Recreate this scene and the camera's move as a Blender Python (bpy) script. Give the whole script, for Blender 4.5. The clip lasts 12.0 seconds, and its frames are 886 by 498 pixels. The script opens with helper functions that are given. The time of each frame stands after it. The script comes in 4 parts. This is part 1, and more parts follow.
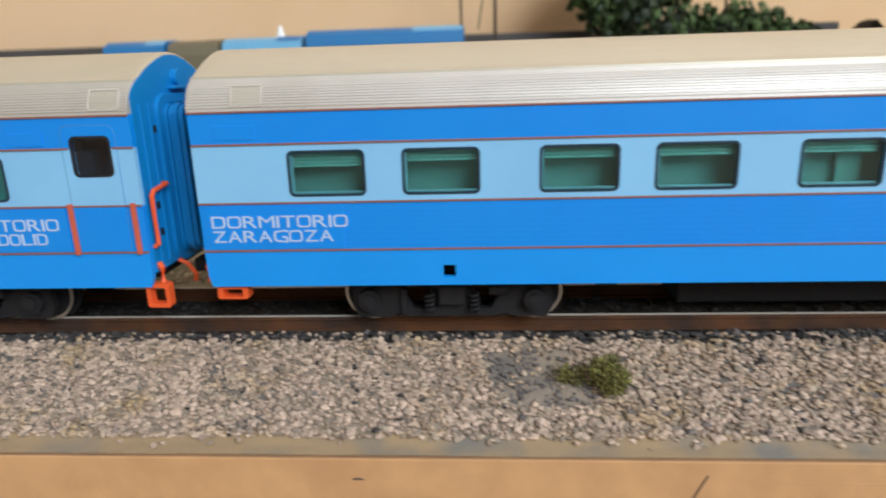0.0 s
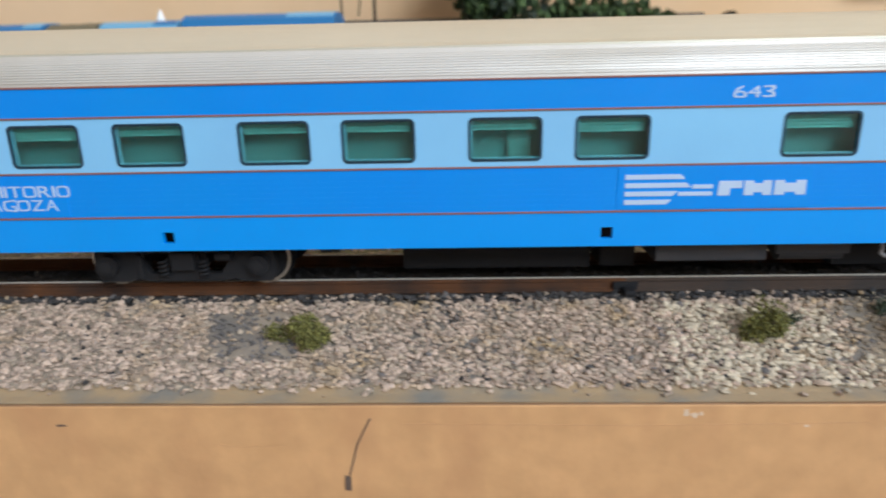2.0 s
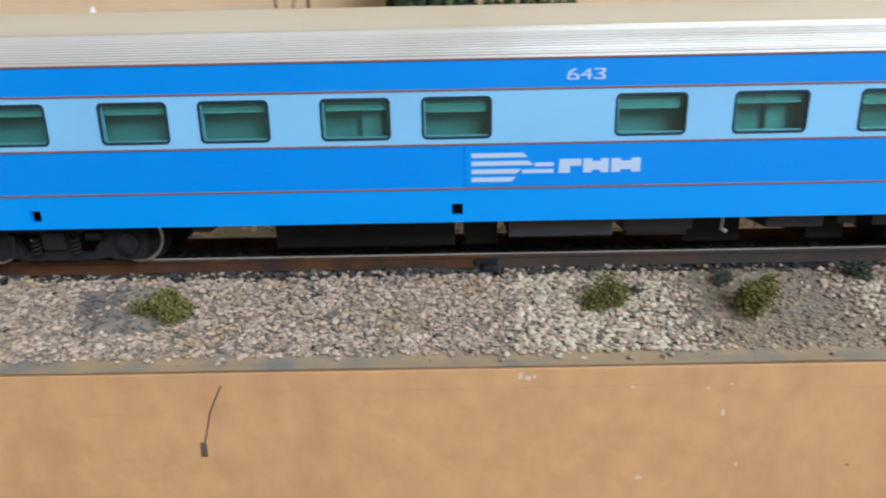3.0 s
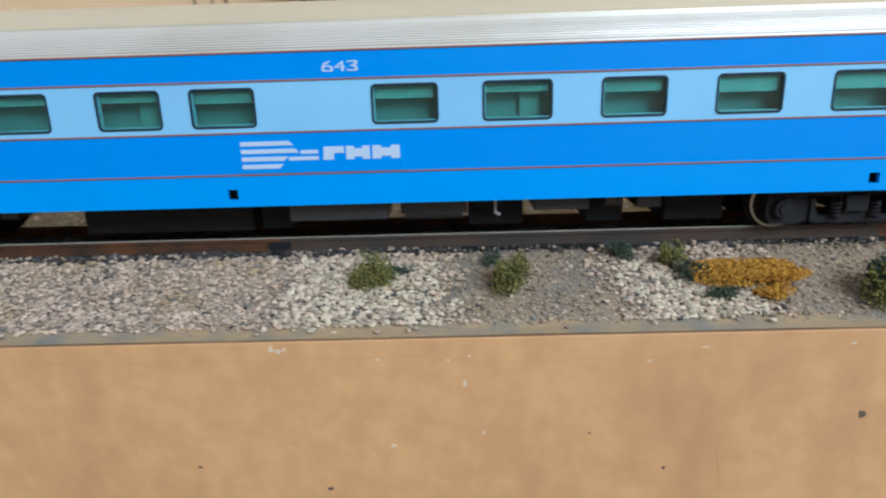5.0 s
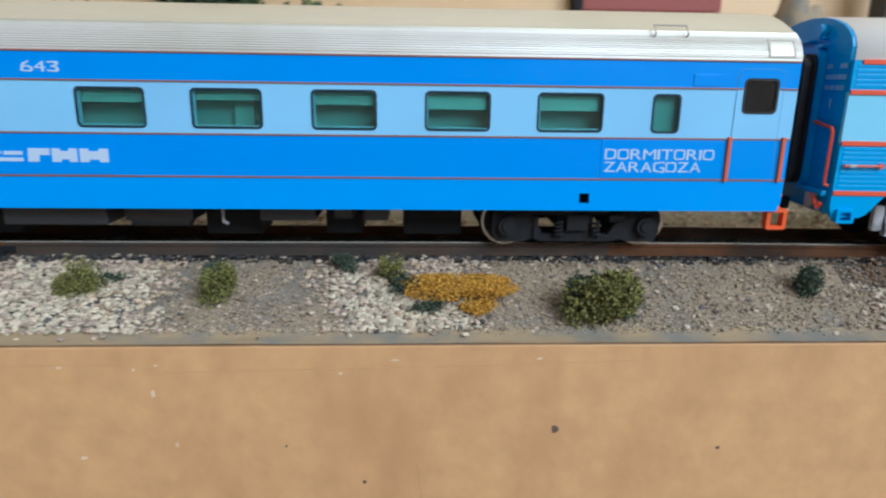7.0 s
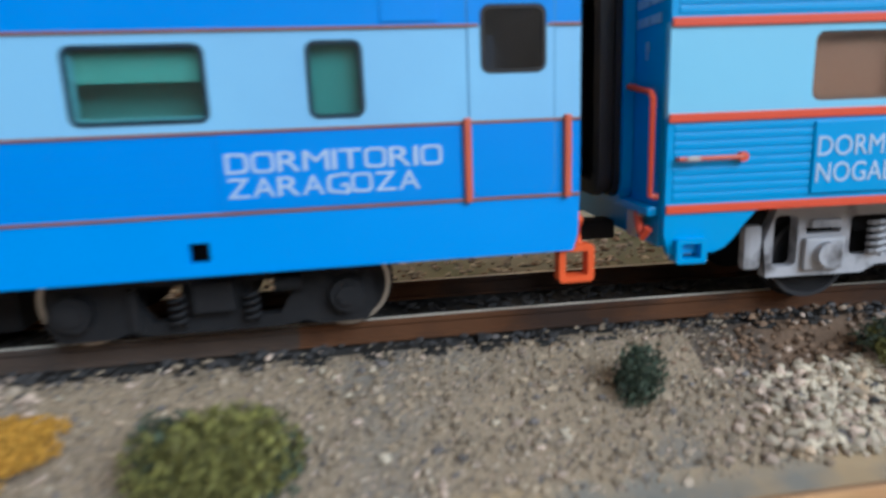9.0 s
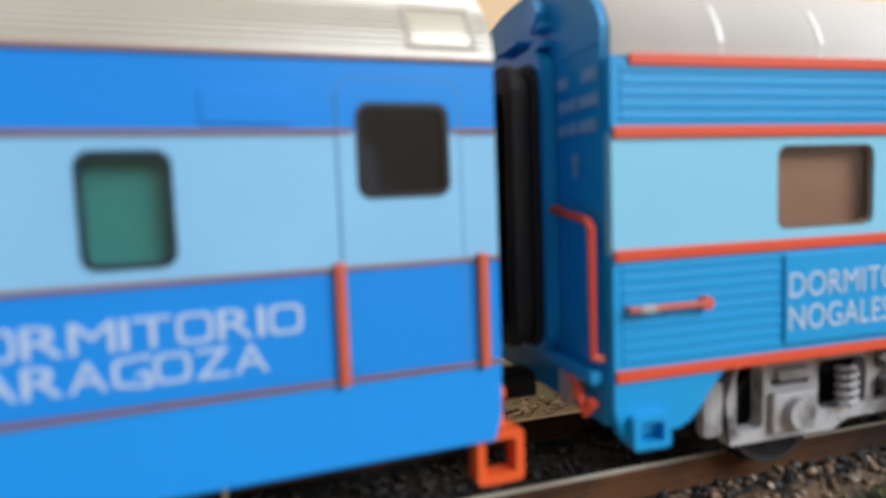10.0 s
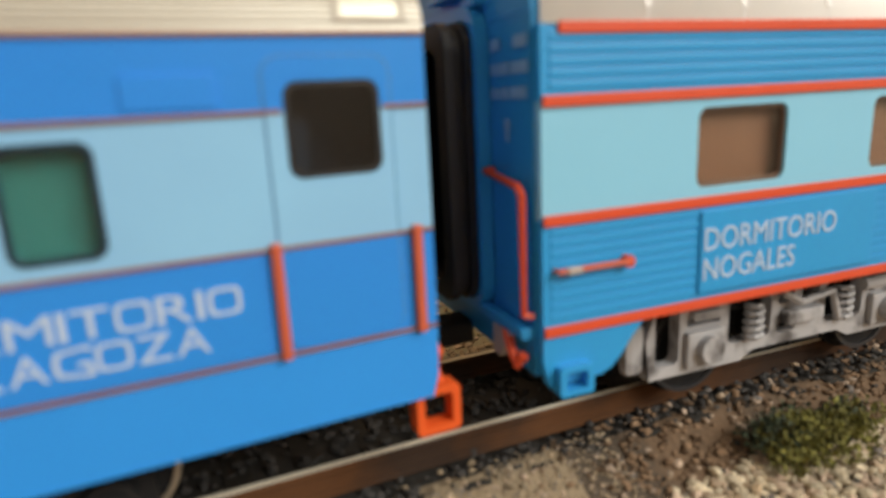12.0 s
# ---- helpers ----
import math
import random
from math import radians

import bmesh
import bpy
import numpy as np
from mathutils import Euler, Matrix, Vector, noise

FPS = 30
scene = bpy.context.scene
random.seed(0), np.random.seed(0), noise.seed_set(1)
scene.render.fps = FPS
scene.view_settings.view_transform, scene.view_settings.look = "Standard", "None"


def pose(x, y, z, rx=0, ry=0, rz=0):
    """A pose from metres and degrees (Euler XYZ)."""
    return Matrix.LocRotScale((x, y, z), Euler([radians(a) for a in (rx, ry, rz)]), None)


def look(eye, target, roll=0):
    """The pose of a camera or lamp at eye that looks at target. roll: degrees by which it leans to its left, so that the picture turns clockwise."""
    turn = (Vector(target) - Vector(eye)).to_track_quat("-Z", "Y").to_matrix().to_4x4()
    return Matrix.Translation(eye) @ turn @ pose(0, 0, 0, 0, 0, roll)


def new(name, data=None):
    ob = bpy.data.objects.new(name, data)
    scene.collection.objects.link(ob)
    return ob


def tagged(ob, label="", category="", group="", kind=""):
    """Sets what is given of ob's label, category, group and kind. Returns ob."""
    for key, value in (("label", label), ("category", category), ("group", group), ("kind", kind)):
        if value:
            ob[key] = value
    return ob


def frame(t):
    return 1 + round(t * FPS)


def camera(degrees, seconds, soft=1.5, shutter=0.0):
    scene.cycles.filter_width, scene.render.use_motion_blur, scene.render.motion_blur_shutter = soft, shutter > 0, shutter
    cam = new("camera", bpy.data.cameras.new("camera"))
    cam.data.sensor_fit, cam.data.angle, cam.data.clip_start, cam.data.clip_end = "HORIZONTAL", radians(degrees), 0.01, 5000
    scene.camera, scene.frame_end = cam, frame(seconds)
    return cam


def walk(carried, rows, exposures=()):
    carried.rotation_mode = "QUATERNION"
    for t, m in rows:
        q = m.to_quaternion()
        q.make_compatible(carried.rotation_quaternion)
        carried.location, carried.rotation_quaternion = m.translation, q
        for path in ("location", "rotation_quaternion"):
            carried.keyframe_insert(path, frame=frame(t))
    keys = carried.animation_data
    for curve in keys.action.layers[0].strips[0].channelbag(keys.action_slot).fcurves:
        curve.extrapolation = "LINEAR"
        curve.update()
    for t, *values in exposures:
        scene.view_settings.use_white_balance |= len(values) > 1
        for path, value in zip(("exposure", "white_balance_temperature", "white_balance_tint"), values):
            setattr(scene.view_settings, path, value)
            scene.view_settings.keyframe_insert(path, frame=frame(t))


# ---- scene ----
# The place is a model railway at 1:87. Lengths below are in millimetres; MM turns them into metres.
MM = 0.001
cam = camera(70.1, 12.0, soft=2.0, shutter=0.5)
cam.data.dof.use_dof = True          # a small camera held very close: shallow focus
cam.data.dof.focus_distance = 0.108
cam.data.dof.aperture_fstop = 21.0
PATH = [
    (0, (-98.18, -102.18, 54.39), (-104.63, -6.04, 27.63), -1.76),
    (0.5, (-85.71, -105.76, 52.92), (-91.47, -9.61, 26.04), -1.87),
    (1, (-75.95, -104.44, 54.22), (-80.77, -8.57, 26.20), -1.22),
    (1.5, (-63.55, -109.20, 53.10), (-68.09, -13.54, 24.31), -1.31),
    (2, (-49.43, -110.89, 52.51), (-52.80, -15.13, 23.91), -1.23),
    (2.5, (-32.53, -115.08, 49.39), (-35.45, -19.14, 21.34), -1.51),
    (3, (-25.99, -117.24, 48.33), (-26.47, -21.21, 20.44), -1.11),
    (3.2, (-22.23, -118.87, 47.67), (-22.40, -22.83, 19.78), -1.16),
    (5, (20.87, -124.82, 46.13), (18.90, -28.85, 18.09), -1.76),
    (5.5, (33.10, -124.37, 42.53), (31.34, -28.39, 14.50), -1.26),
    (6, (56.24, -135.52, 40.42), (54.72, -39.82, 11.43), -0.90),
    (6.5, (64.72, -131.03, 42.46), (66.57, -34.71, 15.65), 0.92),
    (6.7, (65.72, -128.37, 44.64), (69.32, -31.94, 18.41), 1.07),
    (8.3, (100.10, -100.82, 41.05), (106.36, -3.61, 18.46), 0.25),
    (8.5, (104.53, -90.93, 39.43), (112.36, 6.24, 17.14), -0.76),
    (9, (119.50, -67.17, 35.45), (133.94, 29.50, 14.33), -2.19),
    (9.5, (121.43, -56.59, 35.04), (148.23, 38.78, 21.43), -1.09),
    (10, (124.45, -45.08, 39.39), (158.05, 48.71, 30.78), -2.17),
    (10.5, (123.16, -39.93, 43.03), (162.98, 51.17, 32.34), -2.05),
    (11, (123.08, -38.33, 45.69), (167.34, 50.17, 31.25), -1.22),
    (11.5, (122.78, -41.89, 43.96), (167.76, 45.50, 25.53), -1.56),
    (12, (125.24, -46.11, 44.49), (165.23, 42.55, 21.24), -2.89),
]
walk(cam, [(t, look(Vector(e) * MM, Vector(g) * MM, roll)) for t, e, g, roll in PATH],
     exposures=[(0, 0.02, 6250, 10), (3.0, -0.01, 5750, 8), (5.0, -0.04, 5600, 5), (6.7, -0.06, 5550, 4), (8.5, -0.16, 5450, 5), (9.5, -0.1, 6000, 9), (11.0, -0.05, 7250, 10), (12.0, -0.13, 7800, 10)])

# ---- light ----
world = bpy.data.worlds.new("sky")
scene.world = world
world.use_nodes = True
wn = world.node_tree
sky = wn.nodes.new("ShaderNodeTexSky")
sky.sky_type = "NISHITA"
sky.sun_disc = False
sky.sun_elevation = radians(40)
sky.sun_rotation = radians(200)
wn.nodes["Background"].inputs[1].default_value = 0.12
wn.links.new(sky.outputs[0], wn.nodes["Background"].inputs[0])


def area_light(name, eye, target, sx, sy, watts, colour):
    data = bpy.data.lights.new(name, "AREA")
    data.shape, data.size, data.size_y, data.energy, data.color = "RECTANGLE", sx, sy, watts, colour
    ob = new(name, data)
    ob.matrix_world = look(eye, target)
    return ob


# daylight in the opening of the room's wide, high window behind the camera
area_light("window_light", (1.2, -1.56, 1.3), (0.2, 0.0, 0.0), 1.6, 1.1, 62.0, (0.93, 0.98, 1.0))

# ---- materials ----
def material(name, colour, rough=0.5, metal=0.0, stretch=None, vary=0.12, scale=60.0, bump=0.0, bump_scale=400.0, second=None, mix_scale=15.0, mix_at=(0.45, 0.6), island=0.0, spec=0.5, coat=0.0, per_object=0.0):
    """A paint, plastic or earth surface: colour varied at two scales, with fine relief. second: a stain colour."""
    m = bpy.data.materials.new(name)
    m.use_nodes = True
    t = m.node_tree
    N, L = t.nodes, t.links
    b = N["Principled BSDF"]
    b.inputs["Roughness"].default_value = rough
    b.inputs["Metallic"].default_value = metal
    b.inputs["Specular IOR Level"].default_value = spec
    b.inputs["Coat Weight"].default_value = coat
    co = N.new("ShaderNodeTexCoord")
    n1 = N.new("ShaderNodeTexNoise")
    n1.inputs["Scale"].default_value = scale
    n1.inputs["Detail"].default_value = 6.0
    L.new(co.outputs["Object"], n1.inputs["Vector"])
    base = N.new("ShaderNodeMix")
    base.data_type = "RGBA"
    base.inputs[6].default_value = (*[c * (1 - vary) for c in colour], 1)
    base.inputs[7].default_value = (*[min(1, c * (1 + vary)) for c in colour], 1)
    L.new(n1.outputs["Fac"], base.inputs[0])
    out = base.outputs[2]
    if second:
        n2 = N.new("ShaderNodeTexNoise")
        n2.inputs["Scale"].default_value = mix_scale
        n2.inputs["Detail"].default_value = 5.0
        mp = N.new("ShaderNodeMapping")
        mp.inputs["Scale"].default_value = stretch or (1, 1, 1)
        L.new(co.outputs["Object"], mp.inputs["Vector"])
        L.new(mp.outputs[0], n2.inputs["Vector"])
        r = N.new("ShaderNodeMapRange")
        r.inputs[1].default_value, r.inputs[2].default_value = mix_at
        L.new(n2.outputs["Fac"], r.inputs[0])
        mx = N.new("ShaderNodeMix")
        mx.data_type = "RGBA"
        L.new(r.outputs[0], mx.inputs[0])
        L.new(out, mx.inputs[6])
        mx.inputs[7].default_value = (*second, 1)
        out = mx.outputs[2]
    if island or per_object:
        src = N.new("ShaderNodeNewGeometry" if island else "ShaderNodeObjectInfo")
        hs = N.new("ShaderNodeHueSaturation")
        r = N.new("ShaderNodeMapRange")
        amount = island or per_object
        r.inputs[3].default_value, r.inputs[4].default_value = 1 - amount, 1 + amount
        L.new(src.outputs["Random Per Island" if island else "Random"], r.inputs[0])
        L.new(r.outputs[0], hs.inputs["Value"])
        L.new(out, hs.inputs["Color"])
        out = hs.outputs[0]
    L.new(out, b.inputs["Base Color"])
    if bump:
        n3 = N.new("ShaderNodeTexNoise")
        n3.inputs["Scale"].default_value = bump_scale
        n3.inputs["Detail"].default_value = 4.0
        L.new(co.outputs["Object"], n3.inputs["Vector"])
        bp = N.new("ShaderNodeBump")
        bp.inputs["Strength"].default_value = bump
        bp.inputs["Distance"].default_value = 0.0004
        L.new(n3.outputs["Fac"], bp.inputs["Height"])
        L.new(bp.outputs[0], b.inputs["Normal"])
    rr_ = N.new("ShaderNodeMapRange")
    rr_.inputs[3].default_value, rr_.inputs[4].default_value = max(0.02, rough - 0.07), min(1, rough + 0.07)
    L.new(n1.outputs["Fac"], rr_.inputs[0])
    L.new(rr_.outputs[0], b.inputs["Roughness"])
    return m


def glass(name, colour, rough=0.18, clear=1.0):
    m = bpy.data.materials.new(name)
    m.use_nodes = True
    t = m.node_tree
    b = t.nodes["Principled BSDF"]
    b.inputs["Base Color"].default_value = (*colour, 1)
    b.inputs["Roughness"].default_value = rough
    b.inputs["Transmission Weight"].default_value = clear
    b.inputs["IOR"].default_value = 1.5
    return m


BLUE = material("blue_paint", (0.006, 0.255, 0.84), 0.33, vary=0.06, scale=90, bump=0.05, bump_scale=1500, second=(0.007, 0.265, 0.82), mix_scale=25, spec=0.5)
SKIRT = material("skirt_blue_paint", (0.008, 0.30, 0.88), 0.38, vary=0.05, scale=80, bump=0.05, bump_scale=1500, spec=0.5)
PALE = material("pale_blue_paint", (0.25, 0.57, 0.88), 0.40, vary=0.03, scale=70, bump=0.04, bump_scale=1500, second=(0.235, 0.53, 0.84), mix_scale=30, spec=0.5)
NBLUE = material("cyan_blue_paint", (0.008, 0.33, 0.74), 0.36, vary=0.05, scale=80, bump=0.05, bump_scale=1500, spec=0.5)
NPALE = material("light_cyan_paint", (0.24, 0.61, 0.86), 0.38, vary=0.03, scale=70, spec=0.5)
# end blues are darker than the sides: the ends' shade is in the colour
ENDBLUE = material("end_blue_plastic", (0.006, 0.215, 0.56), 0.42, vary=0.08, scale=90)
NEND = material("ribbed_coach_end_blue", (0.007, 0.29, 0.66), 0.42, vary=0.08, scale=90)
STRIPE = material("dull_red_stripe", (0.26, 0.11, 0.085), 0.5, vary=0.2, scale=300)
ORANGE = material("orange_plastic", (0.80, 0.11, 0.025), 0.42, vary=0.08, scale=120)
DULLRED = material("dull_orange_handrail", (0.58, 0.115, 0.06), 0.45, vary=0.12, scale=200)
RED = material("orange_red_stripe", (0.72, 0.085, 0.035), 0.42, vary=0.08, scale=120)
SILVER = material("silver_roof_paint", (0.66, 0.65, 0.625), 0.42, metal=0.35, vary=0.06, scale=50, second=(0.56, 0.54, 0.49), mix_scale=14, bump=0.05, bump_scale=1200)
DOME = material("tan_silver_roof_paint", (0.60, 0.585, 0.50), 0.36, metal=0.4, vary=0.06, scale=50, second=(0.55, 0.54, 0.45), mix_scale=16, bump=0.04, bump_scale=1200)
SEAMGREY = material("grey_roof_joint", (0.66, 0.66, 0.67), 0.5, vary=0.1, scale=200)
HATCHRIM = material("dusty_hatch_rim", (0.54, 0.50, 0.45), 0.6, vary=0.2, scale=300)
WHITEROOF = material("white_roof_paint", (0.92, 0.925, 0.94), 0.42, vary=0.03, scale=50, second=(0.84, 0.845, 0.85), mix_scale=20)
GAP = material("shaded_blue_gap", (0.08, 0.26, 0.5), 0.6, vary=0.2, scale=300)
BLACK = material("black_rubber", (0.010, 0.010, 0.012), 0.55, vary=0.2, scale=200)
GASKET = material("dark_teal_gasket", (0.010, 0.035, 0.060), 0.35, vary=0.15, scale=200)
DARK = material("dark_grey_plastic", (0.017, 0.017, 0.019), 0.7, spec=0.2, vary=0.25, scale=200, bump=0.2, bump_scale=900)
BOX = material("slate_grey_plastic", (0.028, 0.029, 0.034), 0.5, vary=0.2, scale=150)
GREY = material("light_grey_plastic", (0.44, 0.44, 0.47), 0.5, vary=0.2, scale=190, second=(0.10, 0.095, 0.10), mix_scale=230, mix_at=(0.53, 0.68), bump=0.3, bump_scale=600)
WORN = material("worn_pale_plastic", (0.46, 0.40, 0.38), 0.5, vary=0.2, scale=300)
STEEL = material("wheel_steel", (0.50, 0.49, 0.46), 0.35, metal=0.9, vary=0.1, scale=200)
# the polished top's bright sheen is put into a pale, non-metal colour
RAILTOP = material("polished_rail", (0.86, 0.79, 0.67), 0.45, metal=0.0, vary=0.15, scale=120)
RUST = material("rusty_rail_side", (0.115, 0.05, 0.023), 0.8, spec=0.2, vary=0.3, scale=150, second=(0.05, 0.03, 0.022), mix_scale=60, bump=0.3)
DUSTYRAIL = material("dusty_grey_brown_rail_side", (0.075, 0.052, 0.040), 0.85, spec=0.2, vary=0.3, scale=150, second=(0.055, 0.045, 0.04), mix_scale=60, bump=0.3)
SLEEPER = material("dark_sleeper", (0.018, 0.016, 0.014), 0.8, vary=0.3, scale=250, bump=0.4, per_object=0.35)
FAINT = material("faint_white_print", (0.22, 0.42, 0.66), 0.5, vary=0.2, scale=500)
WHITE = material("white_lettering", (0.48, 0.61, 0.81), 0.5, vary=0.04, scale=300)
FASCIA = material("ochre_painted_board", (0.60, 0.350, 0.165), 0.5, vary=0.2, scale=190, second=(0.49, 0.265, 0.13), mix_scale=70, mix_at=(0.48, 0.82), stretch=(1, 1, 0.45), bump=0.3, bump_scale=260)
TAN = material("tan_plaster_edge", (0.36, 0.26, 0.15), 0.8, vary=0.15, scale=80, second=(0.21, 0.195, 0.165), mix_scale=85, mix_at=(0.44, 0.64), bump=0.4, bump_scale=500)
SAND = material("pale_sandy_grit", (0.285, 0.22, 0.15), 0.95, vary=0.22, scale=260, bump=0.9, bump_scale=1100, second=(0.20, 0.175, 0.145), mix_scale=70, mix_at=(0.5, 0.66))
GRIT = material("pale_grit_grain", (0.305, 0.238, 0.165), 0.9, vary=0.2, scale=500, island=0.42)
SLATE = material("dusty_purple_grey_stone", (0.15, 0.135, 0.13), 0.9, vary=0.25, scale=500, island=0.35)
BED = material("ballast_dust", (0.27, 0.22, 0.17), 0.9, vary=0.3, scale=300, bump=0.8, bump_scale=900, second=(0.12, 0.115, 0.11), mix_scale=50, mix_at=(0.5, 0.62))
DIRT = material("rusty_brown_dirt", (0.15, 0.095, 0.06), 0.95, vary=0.3, scale=260, bump=0.9, bump_scale=1000, second=(0.08, 0.06, 0.045), mix_scale=80)
# near-black bed colour that carries the shade under the coaches
SHADEBED = material("oily_track_bed", (0.028, 0.025, 0.023), 0.9, vary=0.3, scale=300, bump=0.8, bump_scale=900)
STONE = material("pale_ballast_stone", (0.45, 0.345, 0.272), 0.8, vary=0.2, scale=500, island=0.42, second=(0.37, 0.27, 0.155), mix_scale=130, mix_at=(0.52, 0.72), bump=0.3, bump_scale=1500)
GREYSTONE = material("grey_ballast_stone", (0.34, 0.275, 0.21), 0.85, vary=0.2, scale=500, island=0.4)
WHITESTONE = material("cream_ballast_stone", (0.52, 0.445, 0.335), 0.8, vary=0.2, scale=500, island=0.3)
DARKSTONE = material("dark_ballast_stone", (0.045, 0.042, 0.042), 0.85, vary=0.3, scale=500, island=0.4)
DIRTSTONE = material("brown_dirty_stone", (0.19, 0.12, 0.075), 0.9, vary=0.3, scale=500, island=0.4)
LEAF = material("olive_foliage", (0.165, 0.160, 0.042), 0.8, vary=0.3, scale=300, island=0.6)
LEAFD = material("dark_green_foliage", (0.055, 0.078, 0.05), 0.8, vary=0.3, scale=300, island=0.6)
LEAFY = material("yellow_foliage", (0.54, 0.285, 0.035), 0.8, vary=0.25, scale=300, island=0.25)
WOOD = material("trunk_bark", (0.06, 0.04, 0.025), 0.9, vary=0.3, scale=300)
WALL = material("peach_wall", (0.82, 0.58, 0.36), 0.75, vary=0.04, scale=4, second=(0.75, 0.50, 0.28), mix_scale=6, bump=0.2, bump_scale=120)
PLAINWALL = material("off_white_room_wall", (0.66, 0.65, 0.63), 0.8, vary=0.04, scale=3)
CEIL = material("white_ceiling_paint", (0.80, 0.79, 0.76), 0.8, vary=0.03, scale=3)
TILE = material("brown_floor_tile", (0.30, 0.18, 0.11), 0.4, vary=0.1, scale=6)
EARTH = material("grey_green_ground", (0.22, 0.20, 0.145), 0.9, vary=0.3, scale=120, second=(0.13, 0.13, 0.07), mix_scale=30, bump=0.8, bump_scale=400)
# interior greens hold the compartments' shade in their colour; the panes cast none
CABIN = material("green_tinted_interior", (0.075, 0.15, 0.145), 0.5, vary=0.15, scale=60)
CABINSHADE = material("dark_green_interior", (0.045, 0.095, 0.088), 0.5, vary=0.2, scale=60)
FROST = material("frosted_teal_panel", (0.036, 0.120, 0.115), 0.5, vary=0.15, scale=60)
BROWN = material("brown_interior", (0.15, 0.088, 0.062), 0.5, vary=0.2, scale=50)
SILL = material("pale_glazing_edge", (0.15, 0.23, 0.29), 0.4, vary=0.1, scale=80)
VEST = material("slate_blue_vestibule", (0.026, 0.042, 0.06), 0.6, vary=0.3, scale=80)
TEALPATCH = material("teal_berth_cloth", (0.085, 0.165, 0.15), 0.7, vary=0.15, scale=60)
BLIND = material("pale_green_blind", (0.12, 0.225, 0.205), 0.5, vary=0.08, scale=60)
GREENGLASS = glass("green_tinted_glass", (0.44, 0.87, 0.84))
BROWNGLASS = glass("brown_tinted_glass", (0.85, 0.70, 0.58))
DARKGLASS = glass("smoked_glass", (0.24, 0.28, 0.33), clear=1.0)


# ---- building helpers ----
def root(name, label, category, group="", kind="", at=(0, 0, 0), turn=0.0):
    ob = new(name)
    ob.empty_display_size = 0.005
    ob.matrix_world = Matrix.Translation(Vector(at) * MM) @ Matrix.Rotation(radians(turn), 4, "Z")
    return tagged(ob, label, category, group, kind)


def part(name, bm, mats, parent=None, label="", smooth=False):
    """Links a bmesh given in millimetres as one mesh object."""
    me = bpy.data.meshes.new(name)
    bm.to_mesh(me)
    bm.free()
    me.transform(Matrix.Diagonal((MM, MM, MM, 1)))
    for m in mats if isinstance(mats, (list, tuple)) else [mats]:
        me.materials.append(m)
    if smooth:
        me.polygons.foreach_set("use_smooth", [True] * len(me.polygons))
    ob = new(name, me)
    ob.parent = parent
    if label:
        tagged(ob, label)
    return ob


def again(ob, at, name=None, turn=0.0):
    """Another part on the same mesh, set off by at."""
    o = new(name or ob.name.split(".")[0], ob.data)
    o.parent = ob.parent
    o.matrix_basis = Matrix.Translation(Vector(at) * MM) @ Matrix.Rotation(radians(turn), 4, "Z") @ ob.matrix_basis
    return o


def box(x0, x1, y0, y1, z0, z1, bevel=0.0, bm=None):
    bm = bm or bmesh.new()
    m = Matrix.Translation(((x0 + x1) / 2, (y0 + y1) / 2, (z0 + z1) / 2)) @ Matrix.Diagonal((x1 - x0, y1 - y0, z1 - z0, 1))
    made = bmesh.ops.create_cube(bm, size=1, matrix=m)
    if bevel:
        edges = list({e for v in made["verts"] for e in v.link_edges})
        bmesh.ops.bevel(bm, geom=edges, offset=bevel, segments=2, affect="EDGES", profile=0.6)
    return bm


def disc(bm, c, r, h, axis="Y", n=20, r2=None):
    turn = {"Y": Matrix.Rotation(radians(90), 4, "X"), "X": Matrix.Rotation(radians(90), 4, "Y"), "Z": Matrix()}[axis]
    bmesh.ops.create_cone(bm, cap_ends=True, segments=n, radius1=r, radius2=r if r2 is None else r2, depth=h, matrix=Matrix.Translation(c) @ turn)
    return bm


def tube(points, r, n=8, bm=None):
    """A round bar along a line of points, mitred at the corners."""
    bm = bm or bmesh.new()
    P = [Vector(p) for p in points]
    rings = []
    for i, p in enumerate(P):
        d = ((P[i] - P[i - 1]).normalized() if i else Vector()) + ((P[i + 1] - P[i]).normalized() if i < len(P) - 1 else Vector())
        q = d.to_track_quat("Z", "Y")
        rings.append([bm.verts.new(p + q @ Vector((r * math.cos(2 * math.pi * k / n), r * math.sin(2 * math.pi * k / n), 0))) for k in range(n)])
    for a, b in zip(rings, rings[1:]):
        for k in range(n):
            bm.faces.new((a[k], a[(k + 1) % n], b[(k + 1) % n], b[k]))
    bm.faces.new(rings[0][::-1])
    bm.faces.new(rings[-1])
    return bm


def rounded(x0, x1, z0, z1, r, n=5):
    out = []
    for cx, cz, a0 in ((x1 - r, z1 - r, 0), (x0 + r, z1 - r, 90), (x0 + r, z0 + r, 180), (x1 - r, z0 + r, 270)):
        out += [(cx + r * math.cos(radians(a0 + 90 * k / n)), cz + r * math.sin(radians(a0 + 90 * k / n))) for k in range(n + 1)]
    return out


